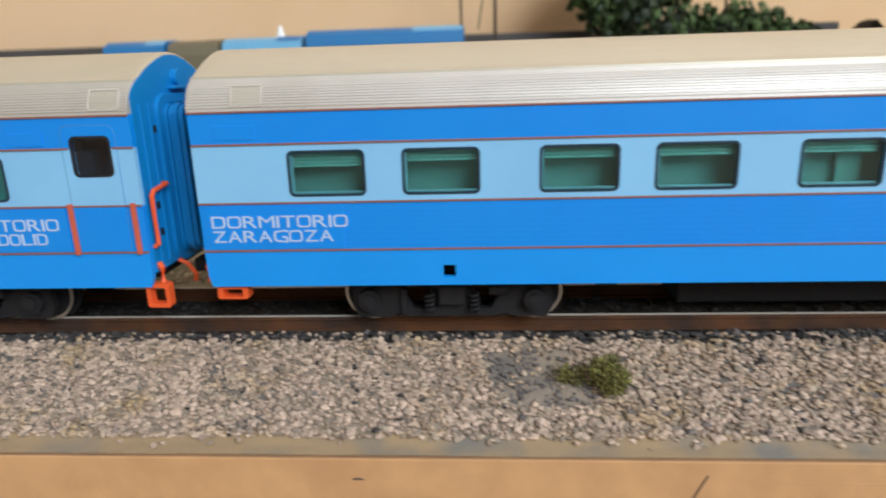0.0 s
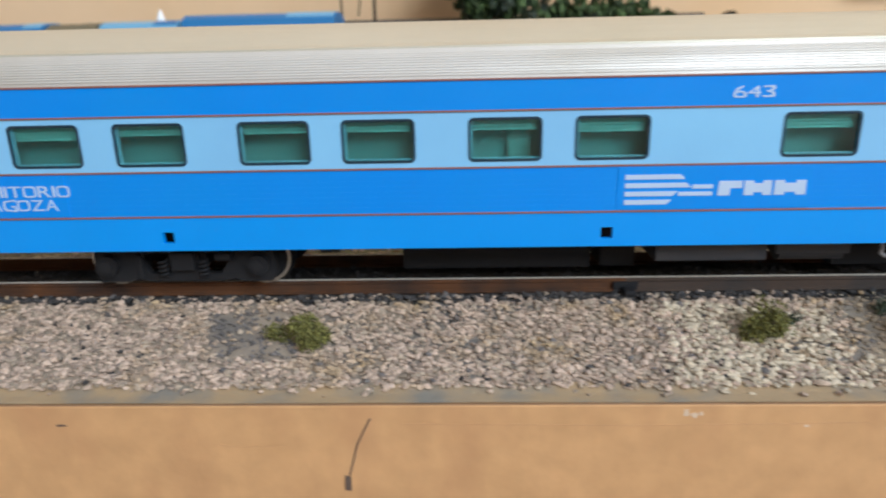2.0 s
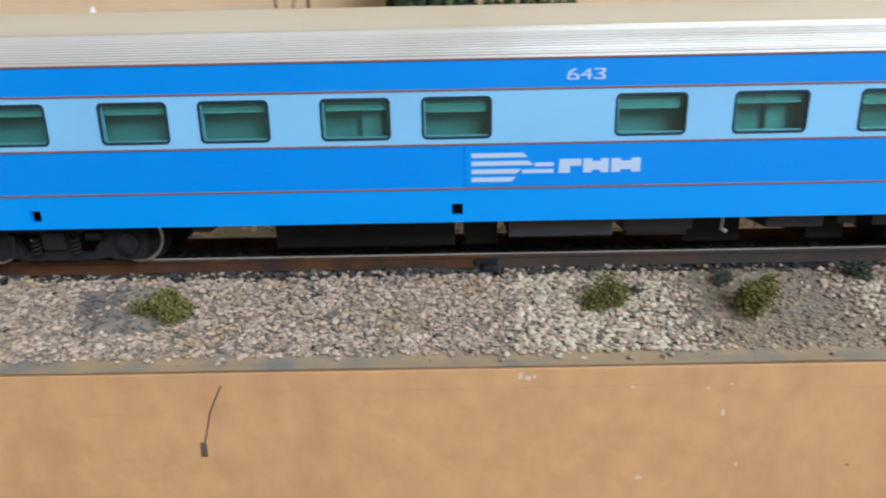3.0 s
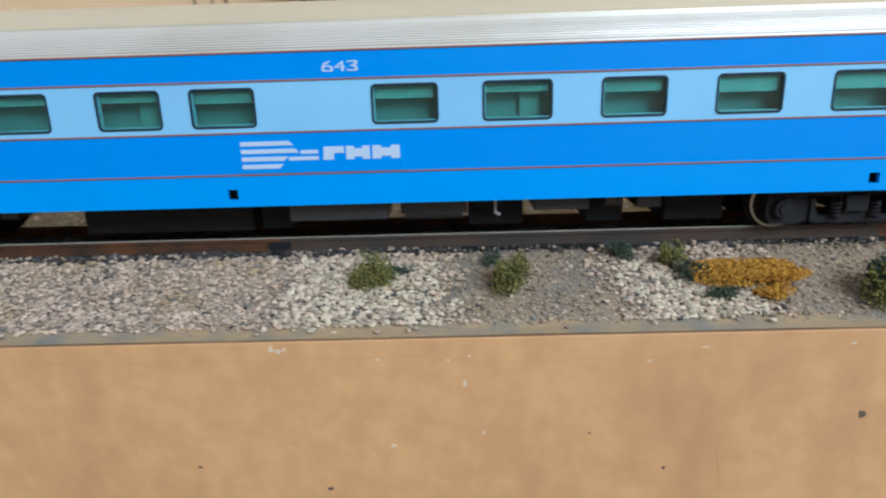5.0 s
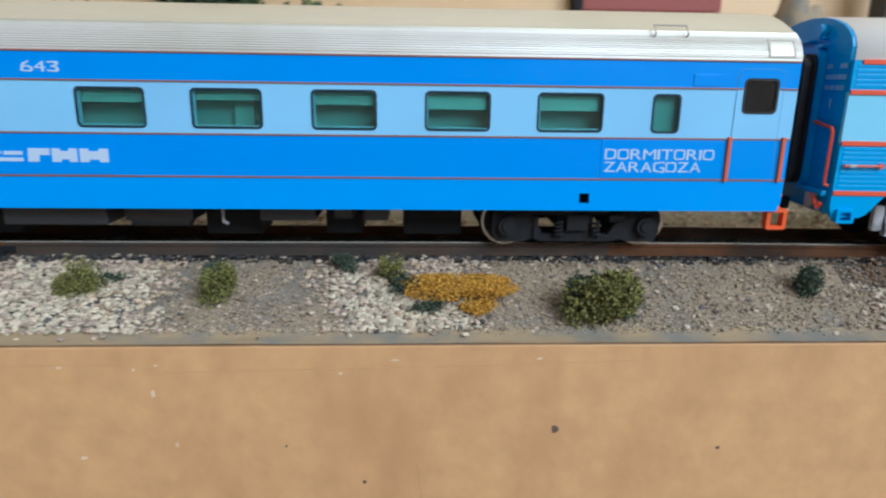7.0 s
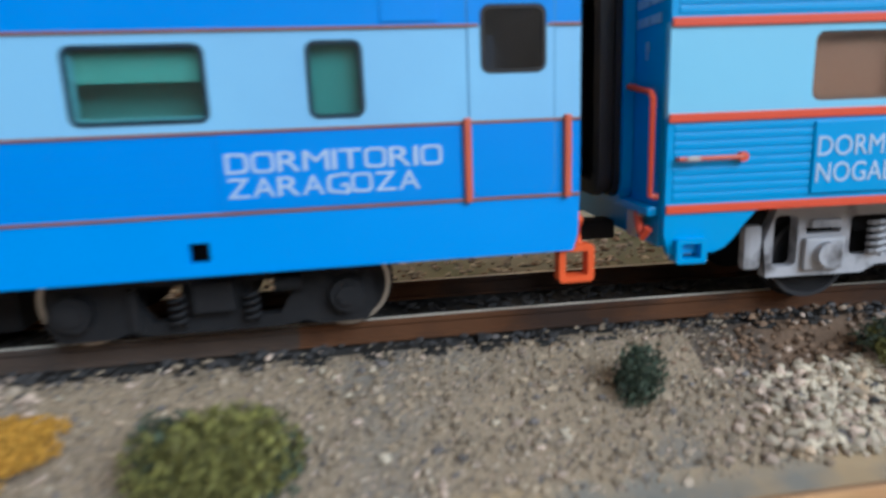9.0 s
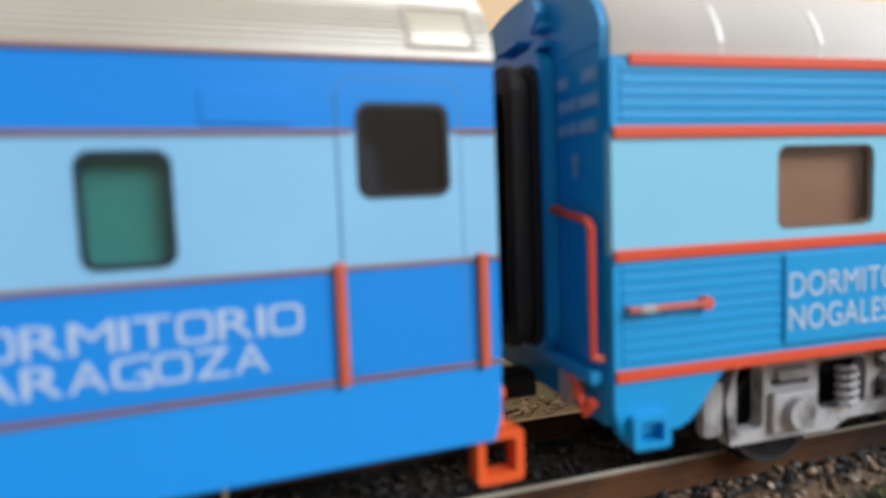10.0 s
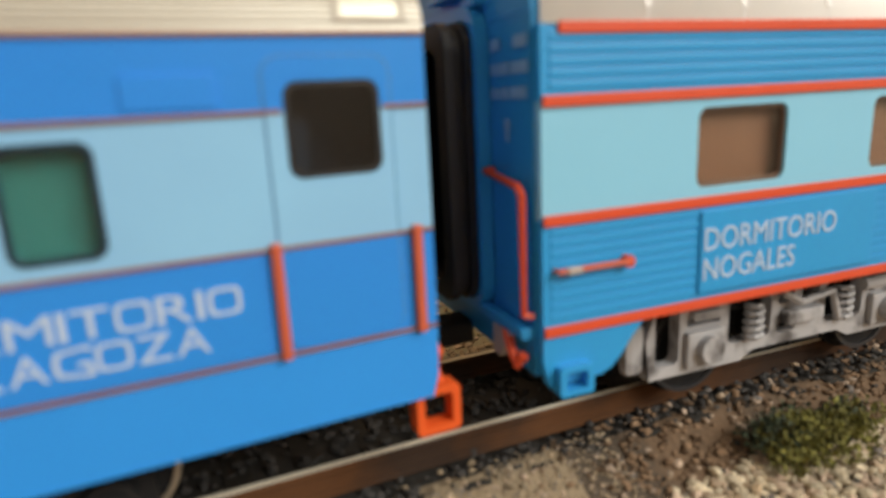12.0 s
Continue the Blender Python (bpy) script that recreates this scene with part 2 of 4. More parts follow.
def plate(outline, holes, y, thick, bm=None, plane="XZ"):
    """A flat plate with holes: outline and holes are loops of (x, z); its face at y, its back at y + thick."""
    own = bmesh.new()
    edges = []
    put = (lambda a, b: (a, y, b)) if plane == "XZ" else (lambda a, b: (y, a, b))
    for loop in [outline, *holes]:
        vs = [own.verts.new(put(*p)) for p in loop]
        edges += [own.edges.new((vs[i], vs[(i + 1) % len(vs)])) for i in range(len(vs))]
    bmesh.ops.triangle_fill(own, use_beauty=True, use_dissolve=False, edges=edges)
    back = bmesh.ops.extrude_face_region(own, geom=own.faces[:])
    push = Vector((0, thick, 0)) if plane == "XZ" else Vector((thick, 0, 0))
    bmesh.ops.translate(own, vec=push, verts=[g for g in back["geom"] if isinstance(g, bmesh.types.BMVert)])
    bmesh.ops.recalc_face_normals(own, faces=own.faces[:])
    if bm is None:
        return own
    me = bpy.data.meshes.new("tmp")
    own.to_mesh(me)
    own.free()
    bm.from_mesh(me)
    bpy.data.meshes.remove(me)
    return bm


def sweep(profile, xs, name_bm=None, close=False):
    """A profile of (y, z) points carried through the sections xs: each (x, function of (y, z))."""
    bm = name_bm or bmesh.new()
    rows = [[bm.verts.new((x, *f(y, z))) for y, z in profile] for x, f in xs]
    n = len(profile)
    for a, b in zip(rows, rows[1:]):
        for k in range(n if close else n - 1):
            bm.faces.new((a[k], b[k], b[(k + 1) % n], a[(k + 1) % n]))
    for r in (rows[0], rows[-1]):
        if n > 2:
            bm.faces.new(r)
    bmesh.ops.recalc_face_normals(bm, faces=bm.faces[:])
    return bm


def lettering(text, x0, x1, z0, z1, y, parent, name="lettering", mat=None, thick=0.0):
    """Raised letters in the built-in font, stretched into the box x0..x1, z0..z1 on the face at y."""
    cu = bpy.data.curves.new(name, "FONT")
    cu.body = text
    cu.extrude = 0.02
    cu.offset = thick
    cu.resolution_u = 4
    tmp = new("tmp", cu)
    dep = bpy.context.evaluated_depsgraph_get()
    me = bpy.data.meshes.new_from_object(tmp.evaluated_get(dep))
    bpy.data.objects.remove(tmp)
    co = np.array([v.co[:] for v in me.vertices])
    lo, hi = co.min(0), co.max(0)
    sx, sz = (x1 - x0) / (hi[0] - lo[0]), (z1 - z0) / (hi[1] - lo[1])
    flat = Matrix(((sx, 0, 0, x0 - lo[0] * sx), (0, 0, -2.0, y), (0, sz, 0, z0 - lo[1] * sz), (0, 0, 0, 1)))
    me.transform(Matrix.Diagonal((MM, MM, MM, 1)) @ flat)
    me.materials.clear()
    me.materials.append(mat or WHITE)
    ob = new(name, me)
    ob.parent = parent
    return ob


def square_up(u, v, char):
    """Bows the round parts of a letter (u, v from -1 to 1) out towards a rounded square."""
    def bow(p, q, n=4.5):
        r = math.hypot(p, q)
        if r < 1e-6:
            return p, q
        k = 1 / ((abs(p) / r) ** n + (abs(q) / r) ** n) ** (1 / n)
        return p * k, q * k
    if char in "OG6":
        return bow(u, v)
    if char in "D3" and u > 0:
        return bow(u, v)
    if char == "R" and u > 0.1 and v > -0.05:
        p, q = bow((u - 0.1) / 0.7, (v - 0.5) / 0.5)
        return 0.1 + 0.7 * p, 0.5 + 0.5 * q
    return u, v


def wide_lettering(text, x0, x1, z0, z1, y, parent, name="lettering", mat=None):
    """Raised letters of the built-in font, each set wide and squarish, in one line from x0 to x1."""
    share = {"I": 0.2, "M": 1.15, "4": 1.05}
    gap = 0.13
    total = sum(share.get(ch, 1.0) for ch in text) + gap * (len(text) - 1)
    unit = (x1 - x0) / total
    at = x0
    V, F = [], []
    for ch in text:
        cu = bpy.data.curves.new(name, "FONT")
        cu.body, cu.extrude, cu.resolution_u = ch, 0.02, 8
        tmp = new("tmp", cu)
        me = bpy.data.meshes.new_from_object(tmp.evaluated_get(bpy.context.evaluated_depsgraph_get()))
        bpy.data.objects.remove(tmp)
        co = np.array([v.co[:] for v in me.vertices])
        lo, hi = co.min(0), co.max(0)
        w = share.get(ch, 1.0) * unit
        n = len(V)
        for c in co:
            u, v = square_up(*[2 * (c[k] - lo[k]) / (hi[k] - lo[k]) - 1 for k in (0, 1)], ch)
            V.append(((at + w * (u + 1) / 2) * MM, (y - 2 * c[2]) * MM, (z0 + (z1 - z0) * (v + 1) / 2) * MM))
        F += [[n + k for k in p.vertices] for p in me.polygons]
        at += w + gap * unit
    out = bpy.data.meshes.new(name)
    out.from_pydata(V, [], F)
    out.materials.append(mat or WHITE)
    ob = new(name, out)
    ob.parent = parent
    return ob


# ---- the room ----
def structure(name, bm, mat, label, cat):
    return tagged(part(name, bm, mat, None), label, cat, kind="structure")


X0, X1, Y0, Y1, Z0, Z1 = -1500, 2100, -1600, 250, -900, 2000
structure("wall_north", box(X0, X1, Y1, Y1 + 100, Z0, Z1), WALL, "plain peach-painted room wall behind the layout", "wall")
structure("wall_west", box(X0 - 100, X0, Y0, Y1, Z0, Z1), PLAINWALL, "plain off-white room wall", "wall")
structure("wall_east", box(X1, X1 + 100, Y0, Y1, Z0, Z1), PLAINWALL, "plain off-white room wall", "wall")
structure("wall_south", plate([(X0, Z0), (X1, Z0), (X1, Z1), (X0, Z1)], [[(400, 700), (2000, 700), (2000, 1850), (400, 1850)]], Y0 - 100, 100), PLAINWALL, "off-white room wall with a wide window opening", "wall")
structure("floor", box(X0, X1, Y0, Y1, Z0 - 60, Z0), TILE, "brown tiled room floor", "floor")
structure("ceiling", box(X0, X1, Y0, Y1, Z1, Z1 + 60), CEIL, "white painted room ceiling", "ceiling")

# ---- the layout board ----
FY = -18.9   # front face of the board
TOP = -1.8
board = root("layout_board", "ochre-painted wooden baseboard carrying the model railway", "baseboard", at=(0, 0, 0))
part("fascia", box(-900, 1200, FY, FY + 9, -120, TOP, 0.25), FASCIA, board, "smooth ochre-painted front board with scuffs and marks")
part("deck", box(-900, 1200, FY + 9, 245, -60, TOP - 1.2), FASCIA, board)
for lx in (-800, 100, 1100):
    part("leg", box(lx, lx + 45, 60, 105, -900, -60, 2), FASCIA, board)


def track_y(x):
    """Centre line of the track: straight, then a gentle curve towards the front."""
    return 17.5 - (max(0.0, x - 110) ** 2) / 2600.0 if x < 460 else 17.5 - 350 ** 2 / 2600.0 - (x - 460) * 0.269


def shoulder_z(y, x=0.0):
    """Height of the ballast bed over the board; its crest follows the track."""
    edge = 5 + track_y(x) - 17.5
    if y < -15:
        return TOP + 0.25 + (y - FY) * 0.10
    if y < edge:
        return TOP + 0.65 + (y + 15) / (edge + 15) * (7.8 - TOP - 0.65)
    return 7.8 if y < edge + 26 else max(5.0, 7.8 - (y - edge - 26) * 0.2)


def ground_mesh():
    bm = bmesh.new()
    xs = list(np.arange(-420, 521, 4.0))
    ys = list(np.arange(FY + 0.4, 33, 1.6)) + [36, 42, 50, 60, 80, 110, 140, 165, 180, 200, 244]
    grid = []
    for x in xs:
        row = []
        for y in ys:
            if y < 33:
                u = y - track_y(x) + 17.5
                z = shoulder_z(y, x) - (0.5 if 5 < u < 31 else 0)
                z += 0.5 * noise.noise((x * 0.07, y * 0.2, 0)) * (1 if y > -16.5 else 0.25)
            else:
                z = 7.3 - min(1, (y - 33) / 15) * 4 + (12 * min(1, max(0, (y - 110) / 60)))
                z += 1.2 * noise.noise((x * 0.04, y * 0.04, 3))
            row.append(bm.verts.new((x, y, z)))
        grid.append(row)
    for a, b in zip(grid, grid[1:]):
        for k in range(len(ys) - 1):
            f = bm.faces.new((a[k], b[k], b[k + 1], a[k + 1]))
            fx, fy = a[k].co.x, ys[k]
            sandy = 19 < fx + 3 * noise.noise((fy * 0.3, 1, 2)) < 53 or 82 < fx + 3 * noise.noise((fy * 0.3, 5, 2)) < 164
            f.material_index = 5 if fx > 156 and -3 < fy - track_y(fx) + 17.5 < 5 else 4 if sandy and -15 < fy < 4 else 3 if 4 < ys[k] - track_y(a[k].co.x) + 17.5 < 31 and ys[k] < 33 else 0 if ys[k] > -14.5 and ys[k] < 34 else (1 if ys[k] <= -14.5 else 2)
            f.smooth = True
    return bm


tagged(part("ground", ground_mesh(), [BED, TAN, EARTH, SHADEBED, SAND, DIRT]), "dusty grey-brown ballast bed with a tan plaster edge", "ground", kind="structure")


# ---- gravel ----
def icosa():
    p = (1 + 5 ** 0.5) / 2
    v = np.array([(-1, p, 0), (1, p, 0), (-1, -p, 0), (1, -p, 0), (0, -1, p), (0, 1, p), (0, -1, -p), (0, 1, -p), (p, 0, -1), (p, 0, 1), (-p, 0, -1), (-p, 0, 1)], float)
    f = [(0, 11, 5), (0, 5, 1), (0, 1, 7), (0, 7, 10), (0, 10, 11), (1, 5, 9), (5, 11, 4), (11, 10, 2), (10, 7, 6), (7, 1, 8), (3, 9, 4), (3, 4, 2), (3, 2, 6), (3, 6, 8), (3, 8, 9), (4, 9, 5), (2, 4, 11), (6, 2, 10), (8, 6, 7), (9, 8, 1)]
    return v / np.linalg.norm(v[0]), np.array(f)


def scatter(name, spots, mats, label, category, parent=None):
    """Many small stones in one mesh. spots: (x, y, z, size, material index)."""
    v0, f0 = icosa()
    rng = np.random.default_rng(len(spots))
    V, F, M = [], [], []
    for i, (x, y, z, s, mi) in enumerate(spots):
        v = v0 * (1 + rng.uniform(-0.32, 0.32, (12, 1)))
        a, b = rng.uniform(0, 6.28), rng.uniform(-0.5, 0.5)
        v = v * np.array((1.0, rng.uniform(0.55, 0.92), rng.uniform(0.35, 0.62)))
        ca, sa, cb, sb = math.cos(a), math.sin(a), math.cos(b), math.sin(b)
        v = v @ np.array(((ca, sa, 0), (-sa, ca, 0), (0, 0, 1))) @ np.array(((1, 0, 0), (0, cb, sb), (0, -sb, cb)))
        V.append((v * s / 2 + (x, y, z)) * MM)
        F.append(f0 + 12 * i)
        M += [mi] * 20
    me = bpy.data.meshes.new(name)
    me.from_pydata(np.concatenate(V).tolist(), [], np.concatenate(F).tolist())
    for m in mats:
        me.materials.append(m)
    me.polygons.foreach_set("material_index", M)
    ob = new(name, me)
    ob.parent = parent
    return tagged(ob, label, category, kind="stuff")


def gravel_spots():
    rng = random.Random(4)
    out = []
    for _ in range(36000):
        x = rng.uniform(-235, 290)
        y = rng.uniform(-14.8, 6.0)
        if rng.random() < 0.05:
            y -= rng.uniform(0, 2.6)
        patch = noise.noise((x * 0.05, y * 0.12, 7))
        def reach(a, b, soft=9.0):
            u = x + 6 * patch
            return rng.random() < min(1, max(0, (min(u - a, b - u) + soft / 2) / soft))
        sandy = reach(19, 53) or reach(82, 164)      # stretches where fine grit covers the stones
        dirt = x > 156 + 8 * patch and y - track_y(x) + 17.5 > -2 + 5 * patch
        bright = (reach(-12, 18) and y < 2 + 3 * patch) or (reach(55, 80) and y < 0 + 5 * patch) or reach(166, 400)
        s = rng.uniform(0.7, 1.6)
        mi = 0 if rng.random() > 0.25 else 1
        if sandy:
            if rng.random() < 0.55:
                continue
            s = rng.uniform(0.3, 0.85) if rng.random() < 0.8 else rng.uniform(0.8, 1.5)
            mi = 5 if rng.random() < 0.68 else rng.choice((0, 0, 1, 1, 2, 6))
        elif bright:
            mi = 2 if rng.random() < 0.65 else mi
            s *= 1.15
        if dirt:
            if rng.random() < 0.5:
                continue
            mi, s = (4 if rng.random() < 0.8 else 0), s * 0.7
        dark = abs(x + 91 + y * 0.5) < 7 + 5 * patch and abs(y + 4) < 5.5
        if dark and rng.random() < 0.45:
            continue
        if dark and rng.random() < 0.8:
            mi, s = 6, s * 0.75
        elif rng.random() < (0.0 if sandy else 0.02 + 0.06 * max(0, patch)):
            mi = 3 if rng.random() < 0.4 else 6
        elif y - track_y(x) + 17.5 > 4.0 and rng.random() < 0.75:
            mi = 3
        z = shoulder_z(y, x) + 0.22 * s + 0.5 * noise.noise((x * 0.07, y * 0.2, 0)) * (1 if y > -16.5 else 0.25)
        out.append((x, y, z + rng.uniform(-0.25, 0.3) * (0.4 if sandy else 1), s, mi))
    for _ in range(11000):                            # fine grit on the dusty stretches
        x = rng.gauss(36, 12) if rng.random() < 0.3 else rng.uniform(80, 166)
        y = rng.uniform(-15.2, 4.5)
        out.append((x, y, shoulder_z(y, x) + 0.05 + 0.5 * noise.noise((x * 0.07, y * 0.2, 0)), rng.uniform(0.28, 0.62), rng.choice((5, 5, 5, 5, 5, 1, 0, 6))))
    for _ in range(7000):                             # between and behind the rails, dark stones for the shade under the train
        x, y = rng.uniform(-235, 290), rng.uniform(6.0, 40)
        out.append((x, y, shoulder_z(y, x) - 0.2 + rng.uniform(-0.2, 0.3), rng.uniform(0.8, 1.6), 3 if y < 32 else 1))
    for _ in range(4500):                             # loose stones on the ground behind the track
        x, y = rng.uniform(-235, 290), rng.uniform(38, 95)
        z = 7.3 - min(1, (y - 33) / 15) * 4 + 1.2 * noise.noise((x * 0.04, y * 0.04, 3))
        out.append((x, y, z + 0.2, rng.uniform(0.8, 2.2), rng.choice((0, 1, 1, 4, 2))))
    return out


scatter("ballast_gravel", gravel_spots(), [STONE, GREYSTONE, WHITESTONE, DARKSTONE, DIRTSTONE, GRIT, SLATE], "cream and pinkish crushed ballast stones with sandy grit patches", "gravel")


# ---- track ----
def rail_mesh(off):
    prof = [(-1.1, 7.8), (1.1, 7.8), (1.1, 8.1), (0.3, 8.35), (0.3, 9.6), (0.55, 9.8), (0.55, 10.4), (0.42, 10.52), (-0.42, 10.52), (-0.55, 10.4), (-0.55, 9.8), (-0.3, 9.6), (-0.3, 8.35), (-1.1, 8.1)]
    xs = [(x, (lambda y, z, c=track_y(x) + off: (y + c, z))) for x in np.arange(-417.5, 521, 10.0)]
    bm = sweep(prof, xs, close=True)
    bm.normal_update()
    for f in bm.faces:
        if f.normal.z > 0.9 and f.calc_center_median().z > 10.3:
            f.material_index = 1
        elif off < 0 and -17.5 < f.calc_center_median().x < 112:
            f.material_index = 2
    return bm


track = root("railway_track", "model track with rust-brown rails and dark sleepers", "track")
for off in (-8.6, 8.6):
    part("rail", rail_mesh(off), [RUST, RAILTOP, DUSTYRAIL], track, "rusty brown rail with a polished top, its sheen painted pale")
joiner = part("rail_joiner", box(-20.0, -15.2, 7.7, 8.35, 8.2, 9.8, 0.15), DARK, track, "dark rail joiner")
part("joiner_lug", box(-18.6, -16.4, 4.2, 7.4, 8.0, 9.2, 0.5), DARK, joiner)
tie = part("sleeper", box(-1.5, 1.5, -14, 14, 6.0, 7.5, 0.2), SLEEPER, track)
for x in np.arange(-252.8, 330, 7.2):
    again(tie, (x, track_y(x), 0), turn=-math.degrees(math.atan(max(0, x - 110) / 1300)))
tie.matrix_basis = Matrix.Translation((-260 * MM, track_y(-260) * MM, 0))


# ---- coaches ----
WIDE = 35.0
ROOF = [(-0.15, 49.5), (-0.02, 50.4), (0.3, 51.4), (0.8, 52.4), (1.4, 53.3), (2.1, 54.0), (2.9, 54.6), (4.4, 55.5), (6.4, 56.6), (9.0, 57.8), (12.0, 58.9), (14.8, 59.6), (17.5, 59.8)]


def along(line, u):
    """The point a share u along a line of points, and its outward normal."""
    P = [Vector(p) for p in line]
    d = [(b - a).length for a, b in zip(P, P[1:])]
    left = u * sum(d)
    for a, b, n in zip(P, P[1:], d):
        if left <= n or b is P[-1]:
            t = (b - a).normalized()
            return a + t * left, Vector((-t.y, t.x))
        left -= n


def roof_profile(flutes):
    """The roof from gutter to gutter; the shoulders carry fine lengthwise flutes."""
    half = []
    n = 13
    for k in range(n if flutes else 3):
        for i in range(4 if flutes else 1):
            p, out = along(ROOF[:7], (k + i / 4) / (n if flutes else 3))
            half.append(tuple(p + out * (0.11 if i in (1, 2) and k else 0.0)))
    half += [(2.9, 54.6), (2.95, 54.95), (3.3, 55.1)] + ROOF[7:]
    return half + [(WIDE - y, z) for y, z in half[-2::-1]]


def roof_patch(x0, x1, u0, u1, thick=0.2, steps=5):
    """A raised panel that follows the roof's near shoulder."""
    pts = [along(ROOF[:7], u0 + (u1 - u0) * k / steps) for k in range(steps + 1)]
    loop = [tuple(p + n * thick) for p, n in pts] + [tuple(p - n * 0.2) for p, n in pts[::-1]]
    return sweep(loop, [(x0, lambda y, z: (y, z)), (x1, lambda y, z: (y, z))], close=True)


def hatch(parent, x0, x1, u0, u1):
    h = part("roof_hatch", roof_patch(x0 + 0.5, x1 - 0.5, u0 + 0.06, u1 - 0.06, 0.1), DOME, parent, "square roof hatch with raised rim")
    for a, b, c, d in ((x0, x0 + 0.35, u0, u1), (x1 - 0.35, x1, u0, u1), (x0, x1, u0, u0 + 0.05), (x0, x1, u1 - 0.05, u1)):
        part("hatch_rim", roof_patch(a, b, c, d), HATCHRIM, h)


def roof_mesh(x0, x1, flutes, soft=0.9):
    xs = []
    for k in range(7):
        a = k / 6 * math.pi / 2
        h = 0.96 + 0.04 * math.sin(a)
        xs.append((x0 + soft * (1 - math.cos(math.pi / 2 - a)) if k else x0, lambda y, z, h=h: (17.5 + (y - 17.5) * (0.985 + 0.015 * h), 49.5 + (z - 49.5) * h)))
    xs[1:6] = [(x0 + soft * (1 - math.cos(k / 6 * math.pi / 2)), f) for k, (_, f) in list(enumerate(xs))[1:6]]
    xs[6] = (x0 + soft, xs[6][1])
    tail = [(x1 - (x - x0), f) for x, f in xs[::-1]]
    body = [(x, xs[6][1]) for x in np.linspace(x0 + soft, x1 - soft, 8)[1:-1]]
    return sweep(roof_profile(flutes), xs + body + tail)


def end_outline(top=1.0, low=22.0):
    prof = [(max(1.04, 17.5 + (y - 17.5) * 0.985), 49.35 + (z - 49.5) * top) for y, z in ROOF]
    left = [(1.04, low)] + prof[1:]
    return left + [(WIDE - y, z) for y, z in prof[-2:0:-1]] + [(WIDE - 1.04, low)]


def coach_end(parent, x, out, top, low, mat, bellows_mat=None, rail_mat=None):
    """End wall with the vestibule frame, the black bellows and the bent handrail. out: +1 or -1, the way it faces."""
    e = part("end_wall", plate(end_outline(top, low), [rounded(9.6, 25.4, low + 1.5, 51.2, 2.5)], x, -1.2 * out, plane="YZ"), mat, parent, "blue moulded end wall")
    fr = plate(rounded(8.4, 26.6, low - 0.5, 52.4, 3.4), [rounded(10.2, 24.8, low + 1.0, 50.8, 2.4)], x, 0.7 * out, plane="YZ")
    part("vestibule_frame", fr, mat, parent)
    for k in range(4):
        r = 0.35 * (k % 2)
        part("bellows", plate(rounded(10.3 + r, 24.7 - r, low + 1.1 + r, 50.7 - r, 2.2), [rounded(12.4, 22.6, low + 2.5, 48.5, 1.5)], x + (0.4 + 0.9 * k) * out, 0.8 * out, plane="YZ"), bellows_mat or BLACK, parent, "ribbed corridor bellows")
    part("corridor_door", box(min(x - 1.4 * out, x - 0.9 * out), max(x - 1.4 * out, x - 0.9 * out), 9, 26, low + 1, 51.5), BLACK, parent)
    rm = rail_mat or ORANGE
    bar = None if not bellows_mat else tube([(x + 0.05 * out, 7.4, 36.8), (x + 0.9 * out, 7.2, 36.9), (x + 0.9 * out, 2.4, 36.4), (x + 0.9 * out, 1.5, 35.6), (x + 0.9 * out, 1.5, 27.2), (x + 0.05 * out, 1.5, 26.6)], 0.42)
    if bar:
        part("end_handrail", bar, rm, parent, "bent orange handrail")
    part("lamp_bracket", box(x - 0.1, x + 1.4 * out, 14.5, 20.5, 53.2, 53.8, 0.15) if out > 0 else box(x + 1.4 * out, x + 0.1, 14.5, 20.5, 53.2, 53.8, 0.15), mat, parent)
    for y in (3.4, 6.2):
        part("end_moulding", box(min(x, x + 0.35 * out), max(x, x + 0.35 * out), y - 0.3, y + 0.3, low + 1.0, 51.0, 0.1), mat, parent)
    for y, z in ((4.8, 33.4), (4.8, 28.6), (7.4, 46.5)):
        part("end_socket", box(min(x, x + 0.25 * out), max(x, x + 0.25 * out), y - 0.45, y + 0.45, z - 0.6, z + 0.6), BLACK, parent)
    lamp = disc(bmesh.new(), (x + 0.5 * out, 17.5, 55.2), 1.5, 1.2, "X", 16)
    part("end_lamp", lamp, mat, parent)


def wheel(parent, x, z, y, mat, r=5.2, rim_mat=None):
    bm = disc(bmesh.new(), (0, 0, 0), r, 2.2, n=32)
    disc(bm, (0, 0.9, 0), r + 0.55, 0.6, n=32)
    disc(bm, (0, -1.15, 0), r * 0.72, 0.25, n=28)
    disc(bm, (0, -1.3, 0), 1.1, 0.5, n=12)
    w = part("wheel", bm, mat, parent)
    w.matrix_basis = Matrix.Translation((x * MM, y * MM, z * MM))
    ring = plate([(r * 1.01 * math.cos(a), r * 1.01 * math.sin(a)) for a in np.linspace(0, 2 * math.pi, 36, endpoint=False)],
                 [[(r * 0.91 * math.cos(a), r * 0.91 * math.sin(a)) for a in np.linspace(0, 2 * math.pi, 36, endpoint=False)]], -1.32, 0.3)
    part("rim", ring, rim_mat or STEEL, w, "" if rim_mat else "bright steel wheel rim")
    return w


